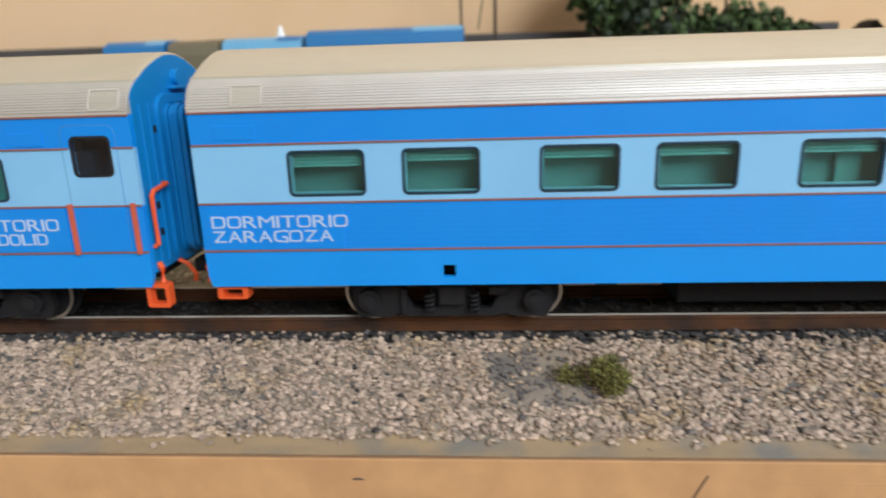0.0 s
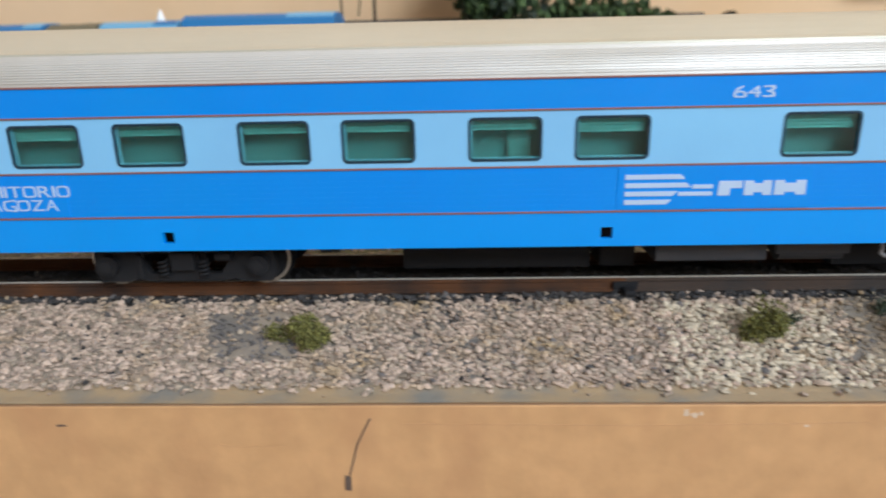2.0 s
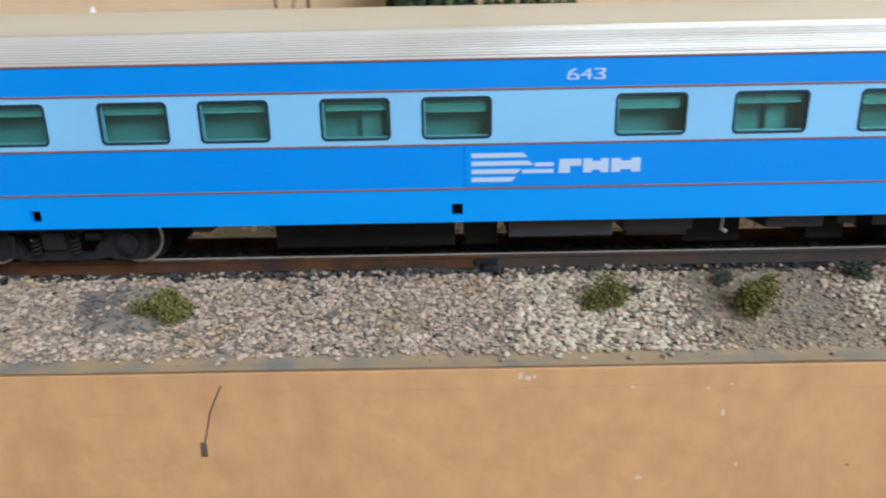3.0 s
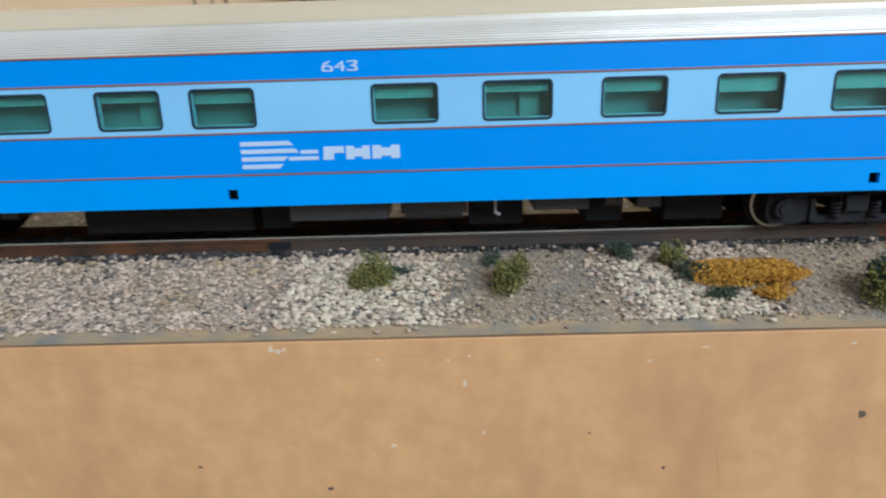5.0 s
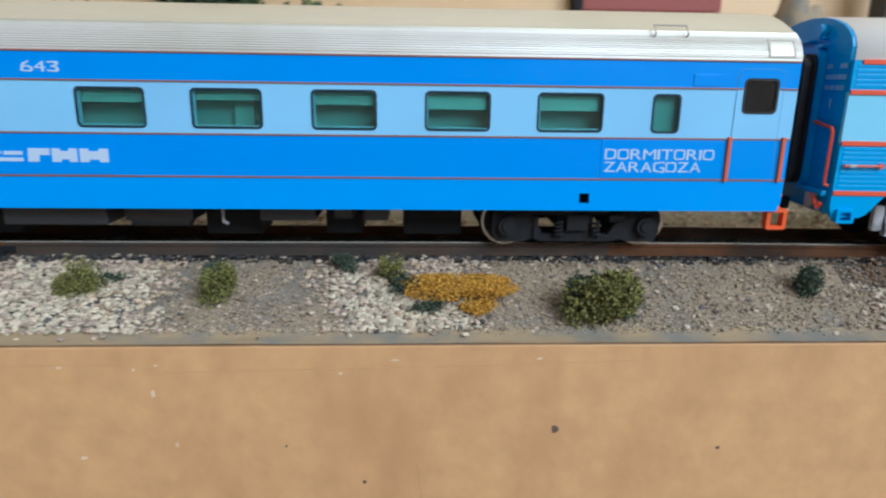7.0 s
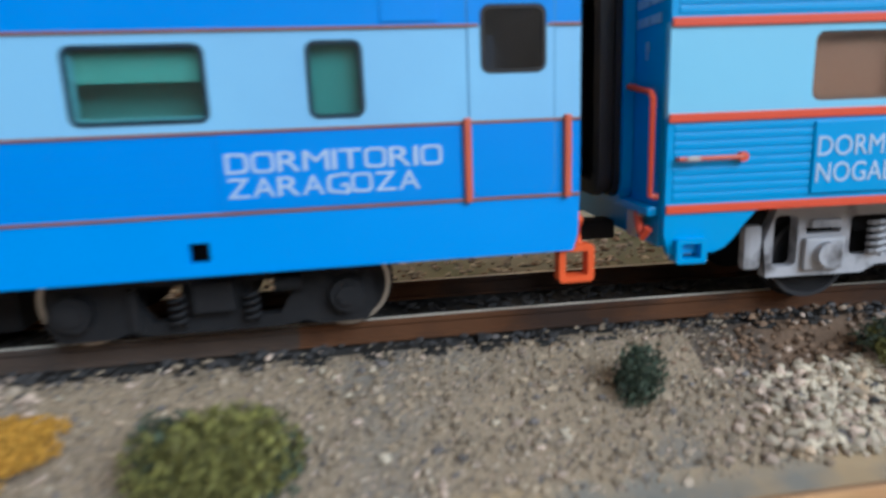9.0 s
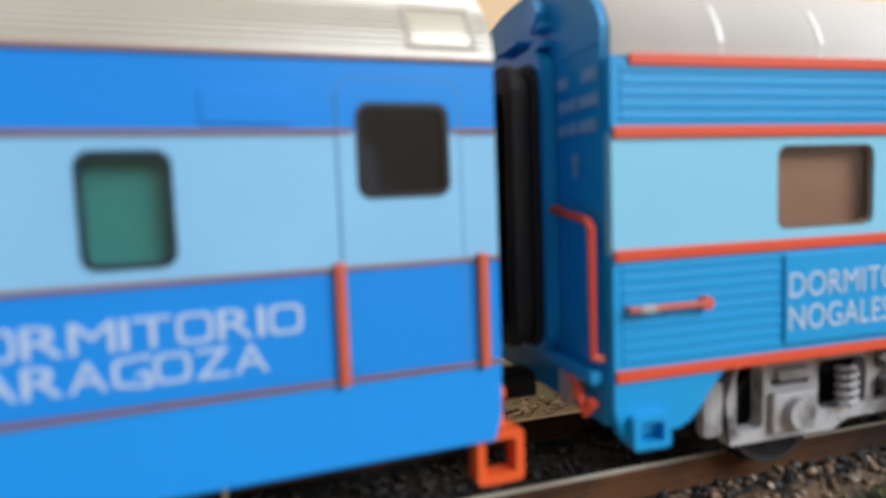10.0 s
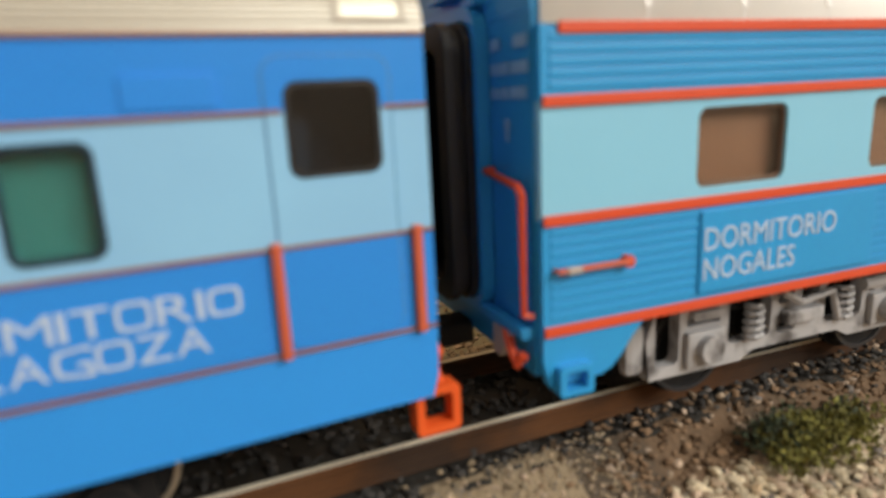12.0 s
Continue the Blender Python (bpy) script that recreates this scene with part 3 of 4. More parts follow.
def bogie(parent, cx, mat, wheel_mat):
    b = new("bogie")
    b.empty_display_size = 0.004
    b.parent = parent
    b.matrix_basis = Matrix.Translation((cx * MM, 0, 0))
    for x in (-14.8, 14.8):
        for y in (9.3, 25.7):
            w = wheel(b, x, 15.7, y if y < 17 else y, wheel_mat)
            if y > 17:
                w.matrix_basis = w.matrix_basis @ Matrix.Rotation(math.pi, 4, "Z")
        part("axle", disc(bmesh.new(), (x, 17.5, 15.7), 0.9, 18, n=12), DARK, b)
    for y, s in ((5.0, 1), (30.0, -1)):
        ya, yb = min(y, y + 1.6 * s), max(y, y + 1.6 * s)
        line = [(-15.6, 11.4), (-10.6, 11.4), (-9.0, 12.4), (-6.5, 11.9), (6.5, 11.9), (9.0, 12.4), (10.6, 11.4), (15.6, 11.4), (16.6, 14.0), (16.2, 18.9), (-16.2, 18.9), (-16.6, 14.0)]
        line = [(px * 1.09, max(pz, 11.8)) for px, pz in line]
        holes = [[(-9.6, 17.6), (-7.0, 13.4), (-2.9, 13.4), (-2.9, 17.6)], [(2.9, 17.6), (2.9, 13.4), (7.0, 13.4), (9.6, 17.6)]]
        part("side_frame", plate(line, holes, ya, yb - ya), mat, b)
        yo = y - 0.7 * s
        for x in (-14.8, 14.8):
            ax = disc(bmesh.new(), (x, yo, 15.4), 2.0, 1.6, n=16)
            disc(ax, (x, yo - 0.9 * s, 15.4), 1.2, 0.6, n=12)
            part("axle_box", ax, mat, b)
        for x in (-4.0, 4.0):
            sp = tube([(x + 0.8 * math.cos(k * 0.7), yo + 0.8 * 0.9 * math.sin(k * 0.7), 13.0 + 0.095 * k) for k in range(38)], 0.26, 6)
            part("spring", sp, mat, b)
        part("bolster", box(-2.3, 2.3, min(yo - 0.6 * s, y), max(yo - 0.6 * s, y), 14.4, 18.0, 0.3), mat, b)
        part("brake_cylinder", disc(bmesh.new(), (8.2, yo, 17.2), 1.0, 3.0, "X", 12), mat, b)
        part("brake_hanger", box(-9.2, -8.2, min(yo, y), max(yo, y), 12.6, 17.4, 0.15), mat, b)
    part("cross_beam", box(-4, 4, 6, 29, 14.6, 18.6, 0.4), mat, b)
    return b


def cast_bogie(parent, cx):
    """A tall light grey bogie with a pierced cast side frame that hides most of the wheels."""
    b = new("bogie")
    b.empty_display_size = 0.004
    b.parent = parent
    b.matrix_basis = Matrix.Translation((cx * MM, 0, 0))
    tagged(b, "light grey cast bogie")
    for x in (-14.0, 14.0):
        for y in (8.3, 26.7):
            w = wheel(b, x, 15.7, y, DARK, rim_mat=BOX)
            if y > 17:
                w.matrix_basis = w.matrix_basis @ Matrix.Rotation(math.pi, 4, "Z")
        part("axle", disc(bmesh.new(), (x, 17.5, 15.7), 0.9, 18, n=12), DARK, b)
    for y, s in ((4.8, 1), (30.2, -1)):
        ya, yb = min(y, y + 1.6 * s), max(y, y + 1.6 * s)
        line = [(-21, 13.9), (-8.5, 13.9), (-6.5, 14.9), (6.5, 14.9), (8.5, 13.9), (21, 13.9), (21.5, 18.5), (20, 22.6), (-20, 22.6), (-21.5, 18.5)]
        holes = [rounded(-20.3, -17.2, 15.2, 21.6, 0.8), rounded(11.4, 12.6, 19.0, 21.4, 0.4), rounded(17.2, 19.6, 15.4, 20.8, 0.6), rounded(-10.4, -4.2, 16.2, 21.2, 0.8), rounded(4.2, 10.4, 16.2, 21.2, 0.8), rounded(-3.2, -0.4, 16.2, 17.4, 0.5), rounded(0.4, 3.2, 19.6, 21.6, 0.4), rounded(-3.2, -0.8, 19.8, 21.6, 0.4), rounded(11.6, 16.2, 19.2, 20.0, 0.3), rounded(-16.2, -11.6, 19.2, 20.0, 0.3)]
        part("side_frame", plate(line, holes, ya, yb - ya), GREY, b)
        part("inner_frame", box(-20, 20, ya + 5.2 * s, yb + 5.2 * s, 15.0, 22.0), DARK, b)
        yo = y - 0.8 * s
        for x in (-14.0, 14.0):
            ax = box(x - 2.6, x + 2.6, min(yo, y), max(yo, y), 14.7, 18.8, 0.4)
            disc(ax, (x, yo - 0.5 * s, 16.8), 1.5, 1.0, n=16)
            part("axle_box", ax, GREY, b)
            part("bracket", box(x - 1.9, x + 1.9, min(yo, y), max(yo, y), 20.0, 21.0, 0.2), GREY, b)
        for x in (-7.0, 7.0):
            sp = tube([(x + 0.95 * math.cos(k * 0.7), (yo + 0.6 * s) + 0.95 * 0.9 * math.sin(k * 0.7), 16.2 + 0.1 * k) for k in range(44)], 0.3, 6)
            part("spring", sp, GREY, b)
        part("bolster", box(-2.8, 2.8, min(yo - 0.4 * s, y), max(yo - 0.4 * s, y), 17.4, 19.0, 0.3), GREY, b)
        part("brake_lever", tube([(-3.5, yo, 21.4), (-1.0, yo - 0.3 * s, 20.0), (3.8, yo - 0.3 * s, 20.6), (5.5, yo, 17.0)], 0.45), GREY, b)
        part("damper", disc(bmesh.new(), (11.0, yo - 0.2 * s, 20.6), 0.8, 4.5, "X", 12), GREY, b)
        part("end_bracket", box(-24.0, -21.6, ya, yb, 14.9, 20.6, 0.75), GREY, b)
    part("cross_beam", box(-4, 4, 6, 29, 14.6, 18.6, 0.4), DARK, b)
    return b


WINDOWS = [(-130.2, -117.5), (-111.2, -98.7), (-88.9, -76.4), (-70.6, -57.9), (-48.4, -35.8), (-29.9, -17.3), (5.4, 18.2), (26.9, 40.2), (49.7, 62.1), (71.6, 84.2), (93.6, 106.5), (116.45, 121.9)]
WZ = (35.45, 42.85)
XL, XR = -146.2, 145.2
JACKS = (-104.0, -23.7, 104.0)


def band_cut(bm, levels):
    for z in levels:
        bmesh.ops.bisect_plane(bm, geom=bm.verts[:] + bm.edges[:] + bm.faces[:], plane_co=(0, 0, z), plane_no=(0, 0, 1))
    for f in bm.faces:
        z = f.calc_center_median().z
        f.material_index = sum(z > lv for lv in levels)
    return bm


def blue_sleeper(x_shift, label, first, second, logo):
    """A blue sleeping coach with two window stripes; its right-hand end has the door."""
    c = root("sleeping_coach", label, "train coach", "coaches of the blue train", at=(x_shift, 0, 0))
    holes = [rounded(a, b, *WZ, 0.9) for a, b in WINDOWS] + [rounded(134.4, 141.2, 39.4, 46.0, 0.9)]
    holes += [[(x - 1.05, 21.05), (x + 1.05, 21.05), (x + 1.05, 23.15), (x - 1.05, 23.15)] for x in JACKS]
    side = [(XL + 0.7, 19.6), (XR - 0.7, 19.6), (XR - 0.15, 21.5), (XR, 26), (XR, 49.5), (XL, 49.5), (XL, 26), (XL + 0.15, 21.5)]
    near = part("side_wall", band_cut(plate(side, holes, 0, 1.0), (26.05, 34.3, 44.1)), [SKIRT, BLUE, PALE, BLUE], c, "blue side with a pale blue window band")
    far = new("side_wall", near.data)
    far.parent = c
    far.matrix_basis = Matrix.Translation(((XL + XR) * MM, WIDE * MM, 0)) @ Matrix.Rotation(math.pi, 4, "Z")
    rib = part("rib", box(XL + 0.1, XR - 0.1, -0.02, 0.02, -0.3, 0.3), BLUE, c)
    for z in [28.0 + 0.95 * k for k in range(6)]:
        again(rib, (0, 0, z))
    rib.matrix_basis = Matrix.Translation((0, 0, 27.05 * MM))
    for z, a, b in ((26.05, XL, XR), (34.3, XL, XR), (44.1, XL, 134.1), (44.1, 141.5, XR), (49.35, XL, XR)):
        part("stripe", box(a + 0.05, b - 0.05, -0.2, 0.05, z - 0.16, z + 0.16, 0.05), STRIPE, c, "thin dull red painted stripe")
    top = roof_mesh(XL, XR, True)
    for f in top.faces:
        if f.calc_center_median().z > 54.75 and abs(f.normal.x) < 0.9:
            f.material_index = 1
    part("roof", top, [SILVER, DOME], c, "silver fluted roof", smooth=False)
    # windows with gasket, tinted pane and blind
    for a, b in WINDOWS + [(134.4, 141.2)]:
        z0, z1 = WZ if b < 130 else (39.4, 46.0)
        w = part("window", plate(rounded(a - 0.12, b + 0.12, z0 - 0.12, z1 + 0.12, 1.0), [rounded(a + 0.28, b - 0.28, z0 + 0.28, z1 - 0.28, 0.7)], -0.12, 0.5), GASKET if b < 130 else BLACK, c, "dark rubber window surround")
        part("pane", plate(rounded(a + 0.1, b - 0.1, z0 + 0.1, z1 - 0.1, 0.7), [], 0.1, 0.25), GREENGLASS if b < 130 else DARKGLASS, w, "tinted window pane").visible_shadow = False
        if b < 110:
            bl = bmesh.new()
            drop = 5 if a > 70 else 3 + int(a * 7) % 2
            for k in range(drop):
                box(a + 0.7, b - 0.7, 1.1, 1.35, z1 - (0.98 if a < 70 else 1.08) - 0.58 * k, z1 - 0.55 - 0.58 * k, bm=bl)
            part("blind", bl, BLIND, w, "pale green slatted blind")
            sill = box(a + 0.35, b - 0.35, 0.45, 1.0, z0 + 0.3, z0 + 0.55, 0.08)
            box(a + 0.3, a + 0.6, 0.45, 1.0, z0 + 0.4, z1 - 0.4, bm=sill)
            part("inner_sill", sill, SILL, w, "pale blue-grey inner edge of the glazing")
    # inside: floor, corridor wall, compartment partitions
    part("floor_pan", box(XL + 1.5, XR - 1.5, 1.2, WIDE - 1.2, 24.6, 26.2), CABINSHADE, c)
    part("corridor_wall", box(XL + 2, 131, 4.2, 4.8, 26.2, 49), CABIN, c)
    part("frosted_panel", box(115, 123, 1.3, 1.7, 33, 45), FROST, c)
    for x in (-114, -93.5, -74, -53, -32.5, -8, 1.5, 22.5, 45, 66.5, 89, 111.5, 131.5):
        part("partition", box(x, x + 0.8, 1.2, 4.2, 26.2, 49), CABINSHADE, c)
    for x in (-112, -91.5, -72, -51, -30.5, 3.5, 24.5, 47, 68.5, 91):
        part("berth", box(x, x + 13.0, 2.4, 4.1, 26.2, 35.3, 0.3), CABINSHADE, c)
        # added teal panels paint the lighter patches of light behind two panes
        if x in (-51, 24.5):
            part("berth_back", box(x + 9.5, x + 13.5, 3.0, 4.1, 33.0, 43.5, 0.4), TEALPATCH, c)
    part("vestibule_wall", box(132.6, 143.4, 6.0, 6.6, 26.2, 48.6), VEST, c)
    part("vestibule_locker", box(133.0, 136.4, 2.6, 6.0, 26.2, 43.5, 0.3), VEST, c)
    part("inner_ceiling", box(XL + 2, XR - 2, 1.2, WIDE - 1.2, 48.6, 49.4), CABINSHADE, c)
    # door with its handrails
    d = part("door", band_cut(plate(rounded(132.95, 142.2, 26.3, 47.8, 1.4), [rounded(134.2, 141.4, 39.2, 46.2, 1.0)], -0.1, 0.12), (34.3, 44.1)), [BLUE, PALE, BLUE], c, "closed vestibule door")
    # the gap's shade is a darker blue ring laid on the wall
    part("door_gap", plate(rounded(132.8, 142.35, 26.3, 47.95, 1.5), [rounded(132.9, 142.25, 26.4, 47.85, 1.42)], -0.03, 0.05), GAP, d, "fine ring in shaded blue for the gap round the door")
    for x in (132.6, 143.7):
        part("door_handrail", box(x - 0.38, x + 0.38, -0.65, 0.05, 25.8, 34.8, 0.16), DULLRED, c, "upright orange handrail")
    # name boards and lettering
    for a, b in ((106.8, 131.6), (-145.4, -121.6)):
        part("name_board", box(a, b, -0.12, 0.05, 26.35, 33.95, 0.04), BLUE, c, "blue name board")
    for a in (107.5, -144.3):
        wide_lettering(first, a, a + (22.3 if a > 0 else 23.4), 30.1, 32.15, -0.16, c)
        wide_lettering(second, a, a + (19.8 if a > 0 else 20.8), 27.6, 29.6, -0.16, c)
    hatch(c, 138.4, 143.8, 0.10, 0.72)
    hatch(c, -139.0, -133.6, 0.10, 0.72)
    part("roof_grab_iron", tube([(116, 1.9, 53.5), (116, 1.0, 54.3), (116, 2.4, 55.9), (122.4, 2.4, 55.9), (122.4, 1.0, 54.3), (122.4, 1.9, 53.5)], 0.2), WORN, c, "dull brownish roof grab iron")
    part("vent_panel", box(124.0, 129.8, -0.15, 0.03, 44.6, 46.8, 0.04), BLUE, c)
    part("vent_panel", box(XL + 4, XL + 11, -0.1, 0.03, 44.9, 47.2, 0.04), BLUE, c)
    if logo:
        part("logo_board", box(-22.3, 11.4, -0.12, 0.05, 26.35, 33.95, 0.04), BLUE, c, "blue emblem board")
        for k, b in enumerate((-11.0, -9.9, -12.2, -13.2)):
            z = 31.75 - 1.5 * k
            slant = 0.9 if k in (0, 1) else -0.9
            lo, hi = (b + 0.5, b - 0.4) if slant > 0 else (b - 0.4, b + 0.5)
            part("logo_bar", plate([(-21.0, z), (lo, z), (hi, z + 0.85), (-21.0, z + 0.85)], [], -0.2, 0.15), WHITE, c, "white emblem bar")
        for a, z in ((-9.2, 30.0), (-11.6, 28.75)):
            part("logo_bar", box(a, -5.7, -0.2, -0.05, z, z + 0.72), WHITE, c, "white emblem bar")
        def slab(shapes):
            lg = bmesh.new()
            for k, loop in enumerate(shapes):
                plate(loop, [], -0.2 - 0.004 * k, 0.15, bm=lg)
            part("logo_block", lg, WHITE, c, "white slab shape of the emblem")

        def bar(x0, x1, z0, z1, lean=0.0):
            return [(x0, z0), (x1, z0), (x1 + lean, z1), (x0 + lean, z1)]
        lo, hi = 28.7, 31.3
        slab([bar(-4.8, -2.7, lo, hi, 0.2), bar(-2.6, -0.6, 30.0, hi)])
        slab([bar(-0.2, 1.4, lo, hi), bar(1.4, 3.0, 29.2, 30.8), bar(3.0, 4.5, lo, hi)])
        slab([bar(5.0, 6.7, lo, hi), bar(6.7, 8.7, 29.2, 30.8), bar(8.7, 10.4, lo, hi)])
        wide_lettering("643", -3.7, 3.1, 45.5, 47.4, -0.04, c)
    # ends
    coach_end(c, XR + 0.15, 1, 0.965, 22.0, ENDBLUE, None if logo else ENDBLUE)
    coach_end(c, XL - 0.15, -1, 0.965, 22.0, ENDBLUE)
    # underframe
    part("underframe", box(XL + 3, XR - 3, 8, 27, 18.8, 24.6, 0.4), DARK, c, "dark underframe")
    # the deep boxes at y 12 are added to keep the underside dark
    for a, b, z0, y0 in ((-13.6, 7.0, 15.4, 3.5), (9.5, 23.5, 15.9, 5.5), (37.5, 49.0, 16.2, 4.5), (52.5, 56.5, 16.4, 6), (59, 64, 16.2, 5), (-62, -24, 11.6, 12), (-22, -15, 11.8, 12), (24, 36, 11.6, 12), (50, 58, 11.8, 12), (67, 80, 11.6, 12), (-78, -74, 16.4, 8)):
        part("equipment_box", box(a, b, y0, y0 + 11, z0, 20.5, 0.35), BOX if y0 < 12 else DARK, c, "slate grey underfloor box" if y0 < 12 else "added dark box that fills the shaded space under the floor")
    part("air_tank", disc(bmesh.new(), (16.5, 7.5, 16.3), 1.9, 12, "X", 18), BOX, c)
    part("drain_pipe", tube([(29.5, 6.0, 19), (29.5, 6.0, 15.8), (30.5, 6.0, 15.2)], 0.4), GREY, c)
    for x in (-104, 104):
        bogie(c, x, DARK, DARK)
    for x, s in ((XR, 1), (XL, -1)):
        y0 = 0.6
        st = plate(rounded(-2.1, 2.1, -2.2, 2.2, 0.5), [rounded(-1.35, 1.35, -1.45, 1.45, 0.2)], 0, 1.8)
        so = part("footstep", st, ORANGE, c, "square orange footstep")
        so.matrix_basis = Matrix.Translation(((x + (0.0 if s > 0 else 3.8)) * MM, y0 * MM, (17.8 if s > 0 else 18.2) * MM)) @ (Matrix() if s > 0 else Matrix.Diagonal((1.3, 1.3, 0.5, 1)))
        part("step_hanger", tube([(x + 0.2 * s, 2.0, 23.6), (x + 0.7 * s, 2.0, 22.6), (x + 0.6 * s, 2.0, 20.0)], 0.55), ORANGE, c)
        part("coupler", box(min(x, x + 5.2 * s), max(x, x + 5.2 * s), 15.5, 19.5, 17.6, 20.2, 0.4), DARK, c)
        part("air_hose", tube([(x - 0.5 * s, 10, 22.0), (x + 1.5 * s, 10, 21.0), (x + 2.6 * s, 10.5, 18.8), (x + 2.2 * s, 11, 17.4)], 0.45), ORANGE, c, "orange air hose")
    return c


blue_sleeper(0, "blue sleeping coach with pale window band and silver fluted roof", "DORMITORIO", "ZARAGOZA", True)
blue_sleeper(-156.0 - XR, "blue sleeping coach with silver roof and dark door window", "DORMITORIO", "VALLADOLID", False)


def ribbed_coach():
    """The lighter blue coach with ribbed sides, orange stripes, white roof and grey bogies."""
    c = root("ribbed_sleeping_coach", "light blue ribbed sleeping coach with orange stripes and white roof", "train coach", "coaches of the blue train", at=(154.4, -2.0, 0), turn=-4.0)
    n_len = 296.0
    wins = [(16.2 + 22.5 * k, 27.0 + 22.5 * k) for k in range(12)]
    wz = (35.2, 42.5)
    arc = [(6.0 + 0.0, 18.8), (7.2, 19.3), (8.3, 20.4), (9.4, 21.9), (10.6, 23.2), (12.5, 24.0)]
    outline = [(0.6, 18.7)] + arc + [(n_len - x, z) for x, z in arc[::-1]] + [(n_len - 0.6, 18.7), (n_len, 21), (n_len, 49.8), (0, 49.8), (0, 21)]
    near = part("side_wall", band_cut(plate(outline, [rounded(a, b, *wz, 1.0) for a, b in wins], 0, 1.0), (33.9, 43.8)), [NBLUE, NPALE, NBLUE], c, "light blue side with a pale window band")
    far = new("side_wall", near.data)
    far.parent = c
    far.matrix_basis = Matrix.Translation((n_len * MM, WIDE * MM, 0)) @ Matrix.Rotation(math.pi, 4, "Z")
    for z, a in ((49.5, 1.6), (43.8, 0.1), (33.9, 0.1), (23.9, 0.1)):
        part("stripe", box(a, n_len - a, -0.3, 0.05, z - 0.47, z + 0.47, 0.08), RED, c, "bright orange-red raised stripe")
    rib = part("rib", box(0.8, n_len - 1, -0.09, 0.02, -0.36, 0.36, 0.08), NBLUE, c, "raised lengthwise rib")
    zs = [25.2 + 0.95 * k for k in range(9)] + [45.0 + 0.95 * k for k in range(5)]
    for z in zs[1:]:
        again(rib, (0, 0, z))
    rib.matrix_basis = Matrix.Translation((0, 0, zs[0] * MM))
    part("name_board", box(16.8, 40, -0.34, 0.0, 25.0, 33.0, 0.08), NBLUE, c, "flat blue name board")
    lettering("DORMITORIO", 17.2, 34.3, 29.15, 31.35, -0.38, c)
    lettering("NOGALES", 17.2, 28.8, 26.2, 28.4, -0.38, c)
    grab = part("grab_iron", tube([(1.2, 0.1, 29.5), (1.2, -0.8, 29.5), (8.4, -0.8, 29.5), (8.4, 0.1, 29.5)], 0.26), DULLRED, c, "worn orange grab iron")
    part("worn_end", box(1.9, 3.4, -1.12, -0.5, 29.2, 29.8, 0.2), WORN, grab, "paint worn to pale plastic")
    part("grab_foot", disc(bmesh.new(), (8.4, -0.5, 29.5), 0.55, 0.8, n=12), RED, grab)
    for a, b in wins:
        w = part("window", plate(rounded(a - 0.1, b + 0.1, wz[0] - 0.1, wz[1] + 0.1, 1.1), [rounded(a + 0.35, b - 0.35, wz[0] + 0.35, wz[1] - 0.35, 0.8)], 0.35, 0.5), BROWN, c)
        part("pane", plate(rounded(a + 0.1, b - 0.1, wz[0] + 0.1, wz[1] - 0.1, 0.8), [], 0.5, 0.2), BROWNGLASS, w).visible_shadow = False
        part("curtain", box(a - 0.3, b + 0.3, 1.5, 1.9, wz[0] - 0.5, wz[1] + 0.5, 0.1), BROWN, w)
    part("floor_pan", box(1.5, n_len - 1.5, 1.2, WIDE - 1.2, 24.0, 26.0), DARK, c)
    part("corridor_wall", box(2, n_len - 2, 9, 9.8, 26, 49), BROWN, c)
    roof = [(-0.1, 49.8), (0.1, 51.0), (0.6, 52.4), (1.6, 54.0), (3.2, 55.4), (5.6, 56.6), (9, 57.6), (13, 58.2), (17.5, 58.4)]
    roof = [(y, 49.8 + (z - 49.8) * 1.08) for y, z in roof]
    glint_profile = [(y - 0.12, z) for y, z in roof[1:4]] + [(y + 0.3, z) for y, z in roof[3:0:-1]]
    roof = roof + [(WIDE - y, z) for y, z in roof[-2::-1]]
    part("roof", sweep(roof, [(x, lambda y, z: (y, z)) for x in (0.6, 60, 140, 220, n_len - 0.6)]), WHITEROOF, c, "smooth white roof with cross seams", smooth=True)
    seam = part("roof_seam", sweep([(y, z + 0.012) for y, z in roof] + [(y, z - 0.3) for y, z in roof[::-1]], [(x, lambda y, z: (17.5 + (y - 17.5) * 1.0006, z)) for x in (0, 0.16)], close=True), SEAMGREY, c)
    # raised white tabs, added for the glints low on each roof seam
    tab = part("seam_clip", sweep(glint_profile, [(x, lambda y, z: (y, z)) for x in (-0.15, 0.3)], close=True), WHITEROOF, c)
    for k in range(1, 27):
        again(seam, (10.3 + 10.4 * k, 0, 0))
        again(tab, (10.3 + 10.4 * k, 0, 0))
    seam.matrix_basis = tab.matrix_basis = Matrix.Translation((10.3 * MM, 0, 0))
    # the near end
    inset = [(max(1.04, min(WIDE - 1.04, 17.5 + (y - 17.5) * 0.985)), z - 0.15) for y, z in roof]
    end = [(1.04, 19.5)] + inset[1:-1] + [(WIDE - 1.04, 19.5)]
    part("end_wall", plate(end, [rounded(9.6, 25.4, 24, 52.0, 2.5)], 0.6, -0.8, plane="YZ"), NEND, c, "end wall in shaded blue with faint lettering")
    coach_inner = plate(rounded(9.0, 26.0, 23.2, 52.7, 3.1), [rounded(9.8, 25.2, 24.0, 51.5, 2.6)], -0.3, -1.3, plane="YZ")
    part("vestibule_frame", coach_inner, NBLUE, c, "light blue vestibule frame")
    for k in range(5):
        r = 0.4 * (k % 2)
